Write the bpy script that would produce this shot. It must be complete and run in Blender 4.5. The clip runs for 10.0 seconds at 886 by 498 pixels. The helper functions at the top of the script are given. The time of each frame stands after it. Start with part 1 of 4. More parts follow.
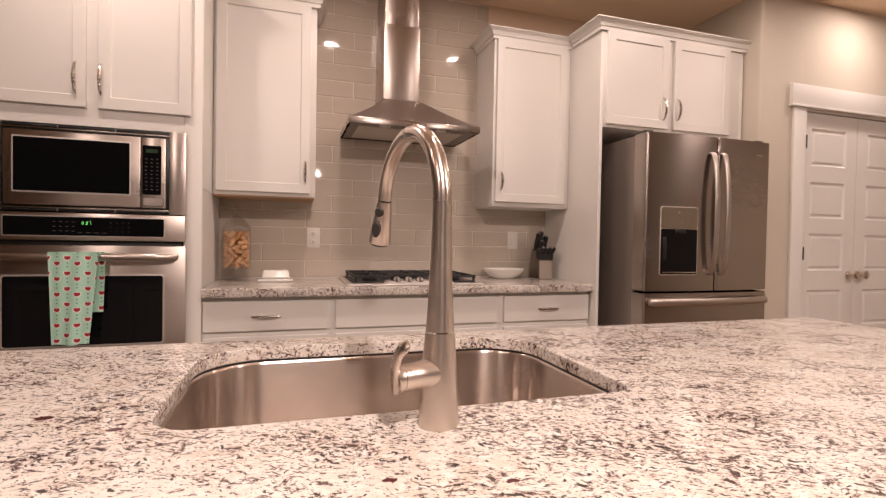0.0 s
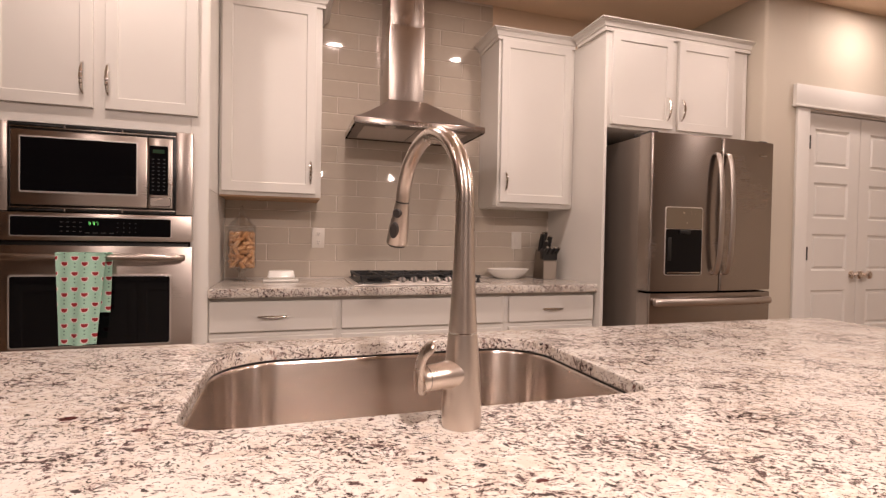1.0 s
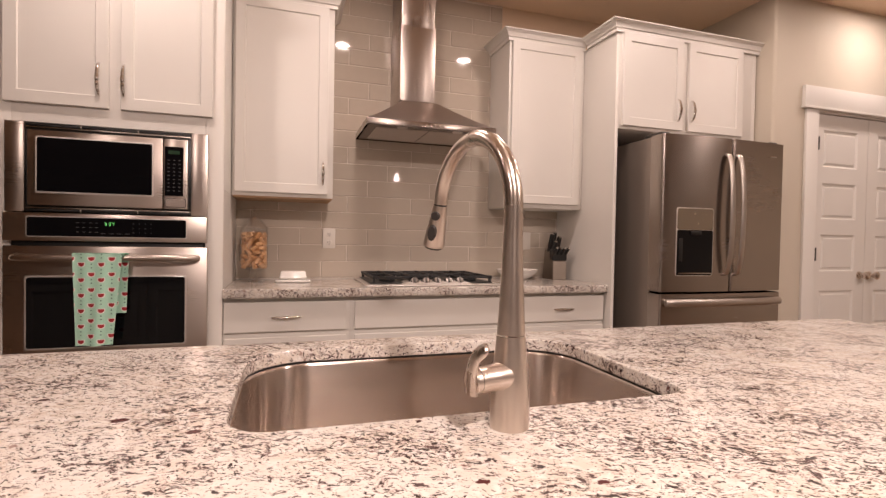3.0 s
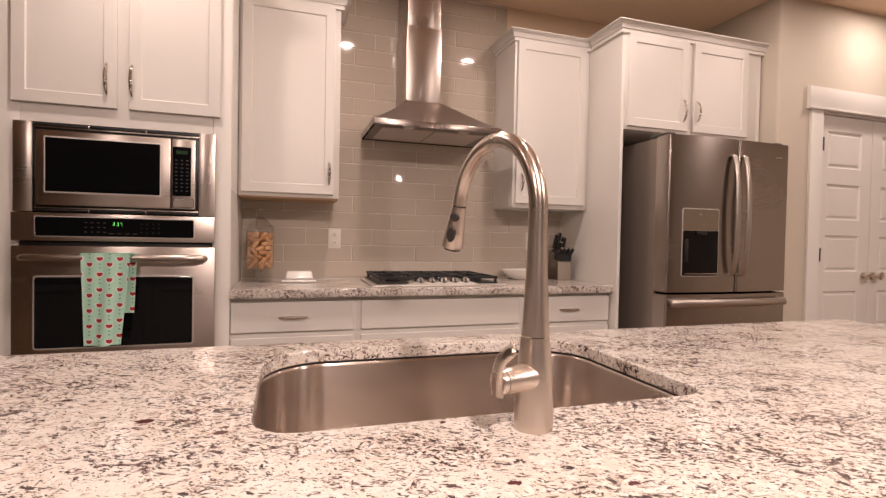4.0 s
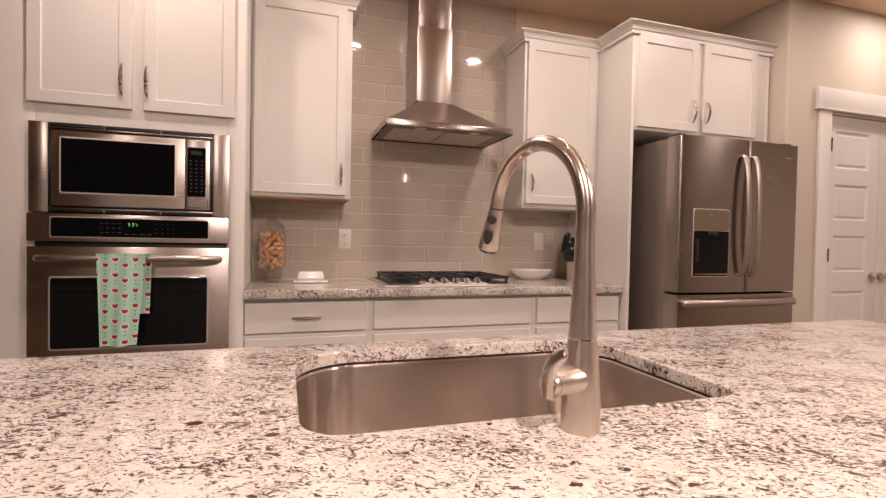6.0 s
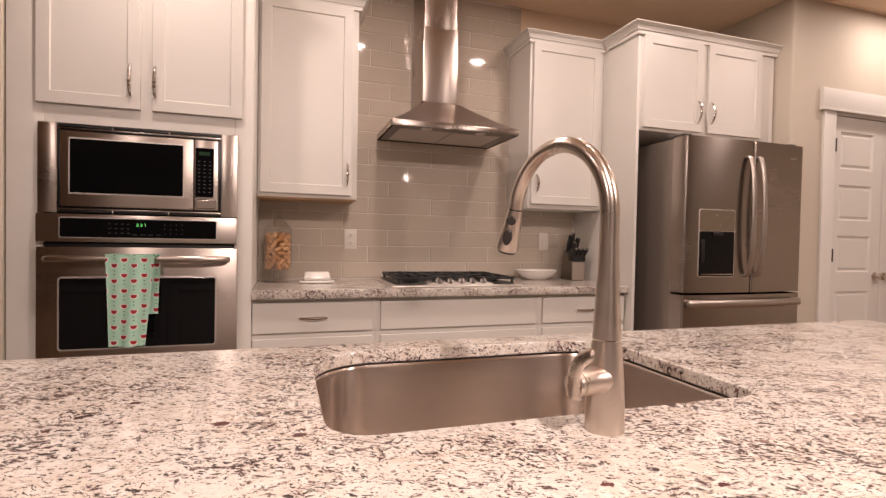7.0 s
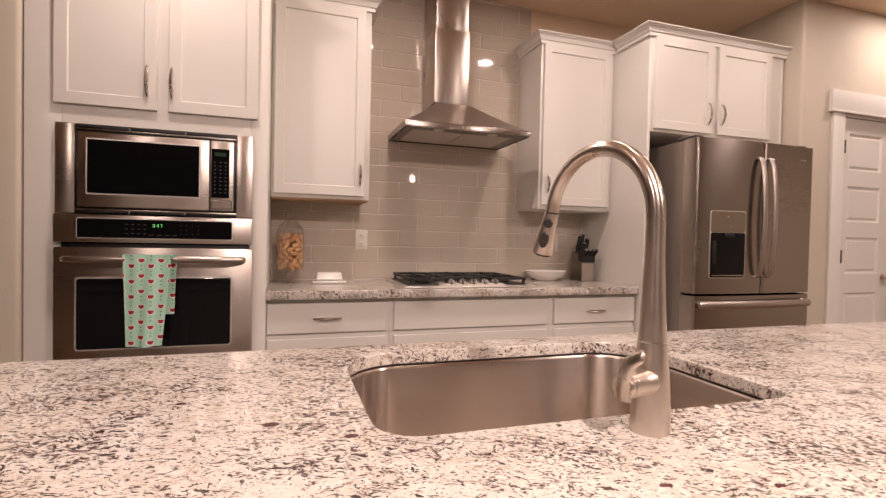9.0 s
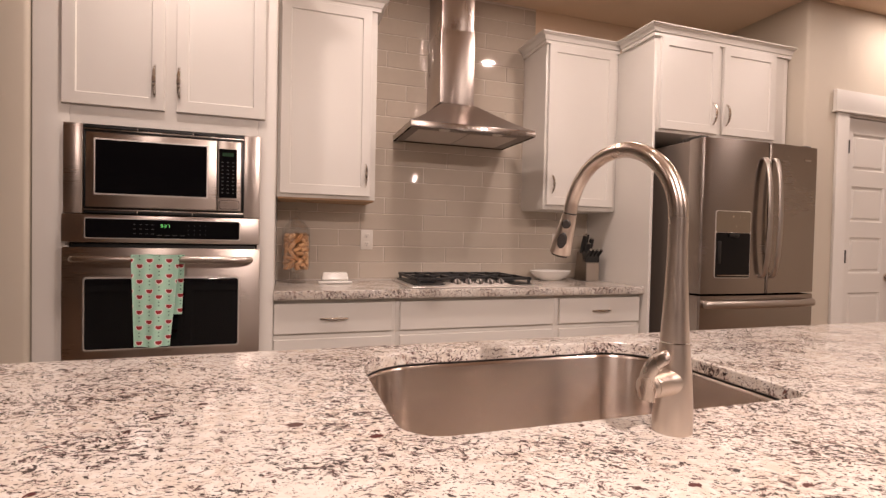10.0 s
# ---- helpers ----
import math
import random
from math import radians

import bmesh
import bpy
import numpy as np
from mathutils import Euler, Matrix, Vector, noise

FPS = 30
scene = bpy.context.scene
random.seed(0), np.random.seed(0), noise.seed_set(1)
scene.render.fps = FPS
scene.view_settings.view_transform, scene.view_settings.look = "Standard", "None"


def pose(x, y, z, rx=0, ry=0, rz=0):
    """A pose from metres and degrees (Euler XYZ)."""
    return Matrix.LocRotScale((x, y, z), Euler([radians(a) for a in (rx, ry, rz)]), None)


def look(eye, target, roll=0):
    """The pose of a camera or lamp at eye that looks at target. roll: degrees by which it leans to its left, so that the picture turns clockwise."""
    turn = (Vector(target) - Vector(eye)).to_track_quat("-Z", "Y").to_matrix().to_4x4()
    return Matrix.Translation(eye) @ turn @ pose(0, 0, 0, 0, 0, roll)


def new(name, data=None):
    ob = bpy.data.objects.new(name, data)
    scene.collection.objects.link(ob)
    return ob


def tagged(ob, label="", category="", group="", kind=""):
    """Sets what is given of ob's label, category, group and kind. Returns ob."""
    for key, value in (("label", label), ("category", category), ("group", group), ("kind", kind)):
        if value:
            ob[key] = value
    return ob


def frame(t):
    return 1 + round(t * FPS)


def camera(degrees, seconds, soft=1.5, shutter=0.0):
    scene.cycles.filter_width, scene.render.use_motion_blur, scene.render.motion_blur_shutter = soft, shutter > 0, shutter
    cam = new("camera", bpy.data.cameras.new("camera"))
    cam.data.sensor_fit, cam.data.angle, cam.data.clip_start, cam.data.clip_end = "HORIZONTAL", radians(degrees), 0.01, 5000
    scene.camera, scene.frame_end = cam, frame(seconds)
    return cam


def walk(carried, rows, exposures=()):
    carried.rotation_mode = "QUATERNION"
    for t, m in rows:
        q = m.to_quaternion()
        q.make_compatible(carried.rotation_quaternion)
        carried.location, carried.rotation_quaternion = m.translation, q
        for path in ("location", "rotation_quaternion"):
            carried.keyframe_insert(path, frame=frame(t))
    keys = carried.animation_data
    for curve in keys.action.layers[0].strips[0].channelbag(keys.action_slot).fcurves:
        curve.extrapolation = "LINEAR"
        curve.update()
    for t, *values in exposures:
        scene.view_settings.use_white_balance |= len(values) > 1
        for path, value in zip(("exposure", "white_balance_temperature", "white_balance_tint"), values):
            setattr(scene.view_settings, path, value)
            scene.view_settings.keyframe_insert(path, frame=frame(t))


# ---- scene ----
cam = camera(84.0, 10.0, soft=1.4)
PATH = [
    (0.0, (0.411, -2.509, 1.177), (1.008, -0.601, 1.138), 1.0),
    (0.5, (0.396, -2.506, 1.177), (0.995, -0.598, 1.138), 1.0),
    (1, (0.378, -2.502, 1.178), (0.978, -0.595, 1.139), 1.0),
    (1.5, (0.361, -2.498, 1.179), (0.962, -0.591, 1.139), 1.0),
    (2, (0.343, -2.495, 1.18), (0.945, -0.588, 1.14), 1.0),
    (2.5, (0.326, -2.491, 1.181), (0.929, -0.584, 1.141), 1.0),
    (4, (0.273, -2.478, 1.184), (0.879, -0.572, 1.143), 1.1),
    (4.5, (0.256, -2.474, 1.185), (0.863, -0.569, 1.143), 1.1),
    (5, (0.237, -2.47, 1.186), (0.846, -0.565, 1.143), 1.1),
    (5.5, (0.221, -2.465, 1.187), (0.831, -0.561, 1.144), 1.1),
    (7, (0.167, -2.453, 1.189), (0.78, -0.55, 1.146), 1.1),
    (7.5, (0.15, -2.45, 1.19), (0.764, -0.546, 1.147), 1.1),
    (8, (0.132, -2.445, 1.19), (0.746, -0.542, 1.147), 1.2),
    (8.5, (0.115, -2.441, 1.191), (0.731, -0.539, 1.148), 1.2),
    (9, (0.097, -2.438, 1.192), (0.713, -0.535, 1.149), 1.2),
    (9.5, (0.08, -2.434, 1.192), (0.697, -0.532, 1.149), 1.2),
    (10, (0.062, -2.43, 1.193), (0.68, -0.529, 1.149), 1.2),
]
walk(cam, [(t, look(eye, target, roll)) for t, eye, target, roll in PATH])


# ---- world, lamps, exposure ----
world = bpy.data.worlds.new("world")
scene.world = world
world.use_nodes = True
world.node_tree.nodes["Background"].inputs[0].default_value = (0.9, 0.8, 0.7, 1)
world.node_tree.nodes["Background"].inputs[1].default_value = 0.02
scene.view_settings.exposure = 0.31
WARM = (1.0, 0.795, 0.715)
CEIL = 2.768
# The last four are unseen fill lamps, added to brighten the fronts and granite.
CANS_AND_FILL = [(-0.36, -0.43, 7.5), (0.72, -0.43, 8.0), (1.78, -0.43, 7.5), (2.86, -0.62, 5.0), (3.98, -0.50, 6.5),
        (-1.35, -3.4, 24), (0.6, -3.4, 66), (2.8, -3.5, 54), (4.4, -2.3, 13)]
PENDANTS = [(-0.07, -1.75), (0.70, -1.75), (1.47, -1.75)]
PENDANT_Z = 1.855
PENDANT_GLOW = 60


def can_or_fill_lamp(x, y, watts):
    data = bpy.data.lights.new("can_or_fill_lamp", "AREA")
    data.shape, data.size, data.energy, data.color = "DISK", 0.10, watts, WARM
    lamp = new("can_or_fill_lamp", data)
    lamp.matrix_world = pose(x, y, CEIL - 0.012)


for cx, cy, watts in CANS_AND_FILL:
    can_or_fill_lamp(cx, cy, watts)

# ---- materials ----


class Nodes:
    """A short way to write node trees."""

    def __init__(self, name):
        self.m = bpy.data.materials.new(name)
        self.m.use_nodes = True
        self.t = self.m.node_tree
        self.b = self.t.nodes["Principled BSDF"]
        self.pos = self.t.nodes.new("ShaderNodeNewGeometry").outputs["Position"]

    def put(self, value, socket):
        if isinstance(value, bpy.types.NodeSocket):
            self.t.links.new(value, socket)
        elif isinstance(value, tuple) and len(value) == 3 and socket.type == "RGBA":
            socket.default_value = (*value, 1)
        else:
            socket.default_value = value

    def math(self, op, a, b=0.0, c=0.0):
        n = self.t.nodes.new("ShaderNodeMath")
        n.operation = op
        for v, s in zip((a, b, c), n.inputs):
            self.put(v, s)
        return n.outputs[0]

    def scaled(self, factors, turn=0.0):
        where = self.pos
        if turn:
            r = self.t.nodes.new("ShaderNodeMapping")
            r.inputs["Rotation"].default_value = (0, 0, radians(turn))
            self.put(where, r.inputs["Vector"])
            where = r.outputs[0]
        n = self.t.nodes.new("ShaderNodeMapping")
        n.inputs["Scale"].default_value = factors
        self.put(where, n.inputs["Vector"])
        return n.outputs[0]

    def noise(self, scale, detail=3.0, where=None, rough=0.5):
        n = self.t.nodes.new("ShaderNodeTexNoise")
        n.inputs["Scale"].default_value = scale
        n.inputs["Detail"].default_value = detail
        n.inputs["Roughness"].default_value = rough
        self.put(where or self.pos, n.inputs["Vector"])
        return n.outputs["Fac"]

    def voronoi(self, scale, where=None):
        n = self.t.nodes.new("ShaderNodeTexVoronoi")
        n.inputs["Scale"].default_value = scale
        self.put(where or self.pos, n.inputs["Vector"])
        return n.outputs

    def step(self, v, lo, hi, a=0.0, b=1.0):
        n = self.t.nodes.new("ShaderNodeMapRange")
        for value, s in zip((v, lo, hi, a, b), n.inputs):
            self.put(value, s)
        return n.outputs[0]

    def mix(self, f, a, b):
        n = self.t.nodes.new("ShaderNodeMix")
        n.data_type = "RGBA"
        self.put(f, n.inputs[0]), self.put(a, n.inputs[6]), self.put(b, n.inputs[7])
        return n.outputs[2]

    def bump(self, h, strength, distance=0.001):
        n = self.t.nodes.new("ShaderNodeBump")
        n.inputs["Strength"].default_value = strength
        n.inputs["Distance"].default_value = distance
        self.put(h, n.inputs["Height"])
        self.put(n.outputs[0], self.b.inputs["Normal"])

    def set(self, **values):
        for key, v in values.items():
            self.put(v, self.b.inputs[key.replace("_", " ")])
        return self.m


def paint(name, colour, rough=0.45, grain=60.0, depth=0.05, vary=0.04):
    n = Nodes(name)
    dark = tuple(c * (1 - vary) for c in colour)
    tone = n.mix(n.step(n.noise(2.3, 2), 0.3, 0.7), colour, dark)
    n.bump(n.noise(grain, 3), depth)
    return n.set(Base_Color=tone, Roughness=n.step(n.noise(9.0), 0.3, 0.7, rough - 0.04, rough + 0.06))


def steel(name, colour, rough, stretch, metal=1.0, along=(0, 0, 1), spread=0.7, bump=0.006):
    """Brushed metal; stretch gives the noise scale along x, y, z; reflections smear along the given way."""
    n = Nodes(name)
    brush = n.noise(1.0, 2, n.scaled(stretch))
    smear = n.noise(3.0, 3)
    tone = n.mix(brush, tuple(c * 0.98 for c in colour), colour)
    n.bump(brush, bump, 0.0004)
    r = n.math("ADD", n.step(brush, 0.3, 0.7, rough - 0.012, rough + 0.012), n.step(smear, 0.3, 0.7, -0.03, 0.04))
    if spread:
        way = n.t.nodes.new("ShaderNodeCombineXYZ")
        for v, socket in zip(along, way.inputs):
            socket.default_value = v
        n.set(Tangent=way.outputs[0], Anisotropic=spread)
    return n.set(Base_Color=tone, Metallic=metal, Roughness=r)


def plain(name, colour, rough=0.4, metal=0.0, **more):
    n = Nodes(name)
    r = n.step(n.noise(30.0), 0.3, 0.7, rough * 0.9, min(1.0, rough * 1.1))
    return n.set(Base_Color=colour, Roughness=r, Metallic=metal, **more)


def glow(name, colour, strength):
    n = Nodes(name)
    return n.set(Base_Color=colour, Emission_Color=colour, Emission_Strength=strength)


def granite():
    n = Nodes("granite")
    flat = n.scaled((1, 1.5, 0))
    warp = n.t.nodes.new("ShaderNodeVectorMath")
    warp.operation = "MULTIPLY_ADD"
    swirl = n.t.nodes.new("ShaderNodeTexNoise")
    swirl.inputs["Scale"].default_value = 26.0
    n.put(n.pos, swirl.inputs["Vector"])
    n.put(swirl.outputs["Color"], warp.inputs[0])
    warp.inputs[1].default_value = (0.03, 0.03, 0.03)
    n.put(n.pos, warp.inputs[2])
    n.pos = warp.outputs[0]
    tilt = n.scaled((1.0, 1.55, 1.7), 20)
    cream = n.mix(n.step(n.noise(9.0, 4), 0.35, 0.65), (0.690, 0.650, 0.598), (0.620, 0.552, 0.478))
    cream = n.mix(n.step(n.noise(48.0, 3, tilt), 0.46, 0.62), cream, (0.722, 0.692, 0.648))
    patch = n.math("MULTIPLY", n.math("SUBTRACT", n.noise(8.0, 3, tilt), 0.5), 0.22)
    grey = n.math("ADD", n.noise(68.0, 6, tilt, 0.72), patch)
    tone = n.mix(n.step(grey, 0.520, 0.575, 0.0, 0.62), cream, (0.37, 0.268, 0.246))
    tone = n.mix(n.step(grey, 0.580, 0.600, 0.0, 0.94), tone, (0.072, 0.042, 0.041))
    fleck = n.math("ADD", n.noise(128.0, 5, n.scaled((1.0, 1.9, 1.3), 24), 0.66), n.math("MULTIPLY", patch, 0.8))
    tone = n.mix(n.step(fleck, 0.565, 0.577, 0.0, 0.97), tone, (0.030, 0.017, 0.017))
    grain = n.math("ADD", n.noise(40.0, 3, n.scaled((1.0, 1.8, 1.3), 27), 0.60), n.math("MULTIPLY", patch, 0.6))
    tone = n.mix(n.step(grain, 0.648, 0.670, 0.0, 0.93), tone, (0.024, 0.014, 0.016))
    rust = n.noise(29.0, 4, n.scaled((1.0, 1.5, 1.3), 12), 0.62)
    tone = n.mix(n.step(rust, 0.665, 0.695, 0.0, 0.70), tone, (0.20, 0.095, 0.080))
    cells = n.voronoi(34.0)
    pick = n.step(n.math("FRACT", n.math("MULTIPLY", n.noise(7.0, 1), 17.0)), 0.90, 0.93)
    red = n.math("MULTIPLY", n.step(cells["Distance"], 0.16, 0.24, 1.0, 0.0), pick)
    for x, y, r in ((0.082, -1.682, 0.014), (0.189, -1.753, 0.011), (0.519, -1.987, 0.008), (0.648, -2.023, 0.008),
                    (-0.060, -1.552, 0.010), (0.194, -1.734, 0.006), (0.150, -1.707, 0.006), (0.220, -1.736, 0.005)):
        d = n.t.nodes.new("ShaderNodeVectorMath")
        d.operation = "DISTANCE"
        n.put(flat, d.inputs[0])
        d.inputs[1].default_value = (x, y * 1.5, 0)
        wob = n.math("MULTIPLY", n.math("SUBTRACT", n.noise(120.0, 2), 0.5), 0.012)
        red = n.math("MAXIMUM", red, n.step(n.math("ADD", d.outputs["Value"], wob), r * 0.8, r, 1.0, 0.0))
    tone = n.mix(red, tone, (0.09, 0.025, 0.025))
    n.bump(n.noise(140.0, 2), 0.02)
    return n.set(Base_Color=tone, Roughness=n.step(n.noise(40.0), 0.3, 0.7, 0.10, 0.15), Specular_IOR_Level=0.30)


def towel_cloth():
    n = Nodes("towel_cloth")
    sep = n.t.nodes.new("ShaderNodeSeparateXYZ")
    n.put(n.pos, sep.inputs[0])
    u = n.math("DIVIDE", n.math("ADD", sep.outputs[0], 0.5617), 0.03664)
    col = n.math("FLOOR", u)
    odd = n.math("FLOORED_MODULO", col, 2.0)
    v = n.math("ADD", n.math("DIVIDE", n.math("SUBTRACT", sep.outputs[2], 0.0083), 0.0647), n.math("MULTIPLY", odd, 0.36))
    lu = n.math("MULTIPLY", n.math("SUBTRACT", n.math("FRACT", u), 0.5), 0.0365)
    lv = n.math("MULTIPLY", n.math("SUBTRACT", n.math("FRACT", v), 0.5), 0.0625)
    wob = n.math("MULTIPLY", n.math("SUBTRACT", n.noise(90.0, 1), 0.5), 0.002)
    lv = n.math("ADD", lv, wob)
    r = n.math("SQRT", n.math("ADD", n.math("MULTIPLY", lu, lu), n.math("MULTIPLY", lv, lv)))
    under = n.step(lv, 0.0035, 0.0045, 1.0, 0.0)
    rim = n.math("MULTIPLY", n.step(r, 0.0138, 0.0148, 1.0, 0.0), n.step(lv, 0.0055, 0.0065, 1.0, 0.0))
    flesh = n.math("MULTIPLY", n.step(r, 0.0105, 0.0115, 1.0, 0.0), under)
    seed_v = n.math("SUBTRACT", n.math("ABSOLUTE", lv), 0.024)
    seed = n.math("ADD", n.math("MULTIPLY", lu, lu), n.math("MULTIPLY", seed_v, seed_v))
    seed = n.step(n.math("SQRT", seed), 0.0025, 0.0035, 1.0, 0.0)
    tone = n.mix(n.step(n.noise(300.0, 2), 0.3, 0.7), (0.40, 0.67, 0.53), (0.46, 0.73, 0.59))
    tone = n.mix(rim, tone, (0.85, 0.78, 0.72))
    tone = n.mix(flesh, tone, (0.34, 0.028, 0.035))
    tone = n.mix(n.math("MULTIPLY", seed, 0.7), tone, (0.06, 0.12, 0.08))
    n.bump(n.noise(700.0, 2), 0.3)
    return n.set(Base_Color=tone, Roughness=0.9)


def tile_glaze():
    n = Nodes("tile_glaze")
    info = n.t.nodes.new("ShaderNodeObjectInfo")
    tone = n.mix(info.outputs["Random"], (0.525, 0.466, 0.392), (0.566, 0.502, 0.426))
    tone = n.mix(n.step(n.noise(25.0, 3), 0.35, 0.7), tone, (0.545, 0.484, 0.409))
    n.bump(n.noise(9.0, 2), 0.09, 0.002)
    return n.set(Base_Color=tone, Roughness=0.045, IOR=1.56)


def cork_skin():
    n = Nodes("cork_skin")
    info = n.t.nodes.new("ShaderNodeObjectInfo")
    tone = n.mix(info.outputs["Random"], (0.56, 0.285, 0.118), (0.76, 0.455, 0.230))
    tone = n.mix(n.step(n.noise(300.0, 2), 0.55, 0.7), tone, (0.25, 0.12, 0.05))
    return n.set(Base_Color=tone, Roughness=0.85)


def clear_glass(name):
    """Thin clear glass: seen straight through, with gloss that grows towards the edges."""
    n = Nodes(name)
    clear = n.t.nodes.new("ShaderNodeBsdfTransparent")
    clear.inputs[0].default_value = (0.99, 0.99, 0.988, 1)
    gloss = n.t.nodes.new("ShaderNodeBsdfGlossy")
    gloss.inputs["Roughness"].default_value = 0.02
    edge = n.t.nodes.new("ShaderNodeLayerWeight")
    rim = n.math("ADD", n.math("MULTIPLY", n.math("POWER", edge.outputs["Facing"], 3.0), 0.55), 0.085)
    mixed = n.t.nodes.new("ShaderNodeMixShader")
    n.put(rim, mixed.inputs[0]), n.put(clear.outputs[0], mixed.inputs[1]), n.put(gloss.outputs[0], mixed.inputs[2])
    n.put(mixed.outputs[0], n.t.nodes["Material Output"].inputs["Surface"])
    return n.m


WHITE = paint("white_cabinet_paint", (0.73, 0.705, 0.662), 0.38, 90.0, 0.03)
TRIM = paint("white_trim_paint", (0.76, 0.74, 0.70), 0.4, 90.0, 0.03)
BEIGE = paint("beige_wall_paint", (0.60, 0.545, 0.455), 0.75, 220.0, 0.25)
CEILING = paint("ceiling_paint", (0.80, 0.635, 0.475), 0.85, 120.0, 0.3)
STEEL_H = steel("steel_brushed_across", (0.59, 0.525, 0.48), 0.29, (6.0, 300.0, 900.0), bump=0.0)
STEEL_HOOD = steel("steel_hood_matt", (0.46, 0.405, 0.37), 0.36, (6.0, 300.0, 900.0), spread=0.3, bump=0.0)
STEEL_V = steel("steel_brushed_upright", (0.52, 0.46, 0.42), 0.30, (900.0, 900.0, 6.0), spread=0.8, bump=0.0)
SLATE = steel("steel_fridge_finish", (0.405, 0.358, 0.325), 0.24, (4.0, 300.0, 420.0), bump=0.0)
SINK = steel("steel_sink_satin", (0.67, 0.595, 0.54), 0.22, (30.0, 30.0, 900.0), spread=0.8, bump=0.0)
NICKEL = steel("brushed_nickel", (0.69, 0.61, 0.545), 0.27, (40.0, 40.0, 40.0), spread=0.5, bump=0.0)
CHROME = plain("polished_chrome", (0.74, 0.72, 0.69), 0.10, 1.0)
KNOB = plain("knob_steel", (0.20, 0.18, 0.165), 0.42, 1.0)
DARKMETAL = plain("dark_grey_metal", (0.10, 0.095, 0.09), 0.4, 0.8)
BLACKGLASS = plain("black_glass", (0.004, 0.004, 0.005), 0.05, Specular_IOR_Level=0.28)
BLACK = plain("black_plastic", (0.012, 0.012, 0.012), 0.35)
# Paler than the steels: on rims, light caught on bevels is put into colour.
SATIN = plain("satin_silver_rim", (0.74, 0.70, 0.66), 0.36, 0.75)
HANDLE = steel("satin_steel_bar", (0.55, 0.50, 0.46), 0.36, (300.0, 300.0, 300.0), spread=0.0, bump=0.0)
RUBBER = plain("dark_rubber", (0.03, 0.025, 0.023), 0.5)
IRON = plain("cast_iron", (0.015, 0.015, 0.016), 0.55)
GREYMARK = plain("grey_print", (0.075, 0.072, 0.069), 0.5)
GRANITE = granite()
TOWEL = towel_cloth()
TILE = tile_glaze()
GROUT = paint("grout", (0.74, 0.68, 0.62), 0.8, 300.0, 0.2)
PORCELAIN = plain("white_porcelain", (0.80, 0.78, 0.74), 0.18)
OUTLET = plain("white_plastic", (0.72, 0.68, 0.62), 0.35)
CORK = cork_skin()
GLASS = clear_glass("clear_glass")
OAK = paint("raw_wood_edge", (0.40, 0.25, 0.14), 0.7, 60.0, 0.1, 0.2)
BLOCKWOOD = steel("brushed_block_face", (0.52, 0.47, 0.42), 0.38, (300.0, 300.0, 4.0))
FLOORWOOD = paint("brown_wood_floor", (0.20, 0.12, 0.07), 0.4, 40.0, 0.1, 0.3)
GREEN = glow("green_display", (0.30, 1.0, 0.30), 0.55)
LENS = glow("lamp_lens", WARM, 25.0)
BULB = glow("lamp_bulb", WARM, PENDANT_GLOW)

# ---- building helpers ----


PLACE = Matrix()


def place(ax=1.0, bx=0.0, ay=1.0, by=0.0, az=1.0, bz=0.0):
    """Sets where and at what size the next units stand in the room: along the wall, out from it, and up."""
    global PLACE
    PLACE = Matrix(((ax, 0, 0, bx), (0, ay, 0, by), (0, 0, az, bz), (0, 0, 0, 1)))


def moved(bm, m):
    bm.transform(m)
    return bm


def finish(name, bm, material, smooth=True):
    bmesh.ops.recalc_face_normals(bm, faces=bm.faces)
    mesh = bpy.data.meshes.new(name)
    bm.to_mesh(mesh)
    bm.free()
    if smooth:
        mesh.polygons.foreach_set("use_smooth", [True] * len(mesh.polygons))
        mesh.set_sharp_from_angle(angle=radians(22))
    mesh.materials.append(material)
    return mesh


def part(name, bm, material, parent=None, label=""):
    """One mesh in world places, under a thing (an Empty at its base) or under a part."""
    bm.transform(PLACE)
    for v in bm.verts:
        if -0.02 < v.co.z < 0.05:
            v.co.z = 0.0
    ob = new(name, finish(name, bm, material))
    if parent:
        ob.parent = parent
        if parent.type == "EMPTY":
            ob.matrix_parent_inverse = Matrix.Translation(-parent.location)
    if label:
        ob["label"] = label
    return ob


def thing(name, x, y, z, label, category, group="", kind=""):
    ob = new(name)
    ob.location = PLACE @ Vector((x, y, z))
    ob.empty_display_size = 0.05
    return tagged(ob, label, category, group, kind)


def box(x0, x1, y0, y1, z0, z1, b=0.0015, bm=None, seg=2):
    bm = bm or bmesh.new()
    made = bmesh.ops.create_cube(bm, size=1.0)["verts"]
    m = Matrix.Translation(((x0 + x1) / 2, (y0 + y1) / 2, (z0 + z1) / 2)) @ Matrix.Diagonal((x1 - x0, y1 - y0, z1 - z0, 1))
    bmesh.ops.transform(bm, matrix=m, verts=made)
    b = min(b, 0.45 * min(x1 - x0, y1 - y0, z1 - z0))
    if b > 0.0001:
        edges = list({e for v in made for e in v.link_edges})
        bmesh.ops.bevel(bm, geom=edges, offset=b, segments=seg, affect="EDGES", profile=0.5)
    return bm


def rod(p, q, r0, r1=None, seg=20, bm=None, b=0.0):
    """A round bar from p to q."""
    return tube([p, q], [r0, r0 if r1 is None else r1], seg, bm)


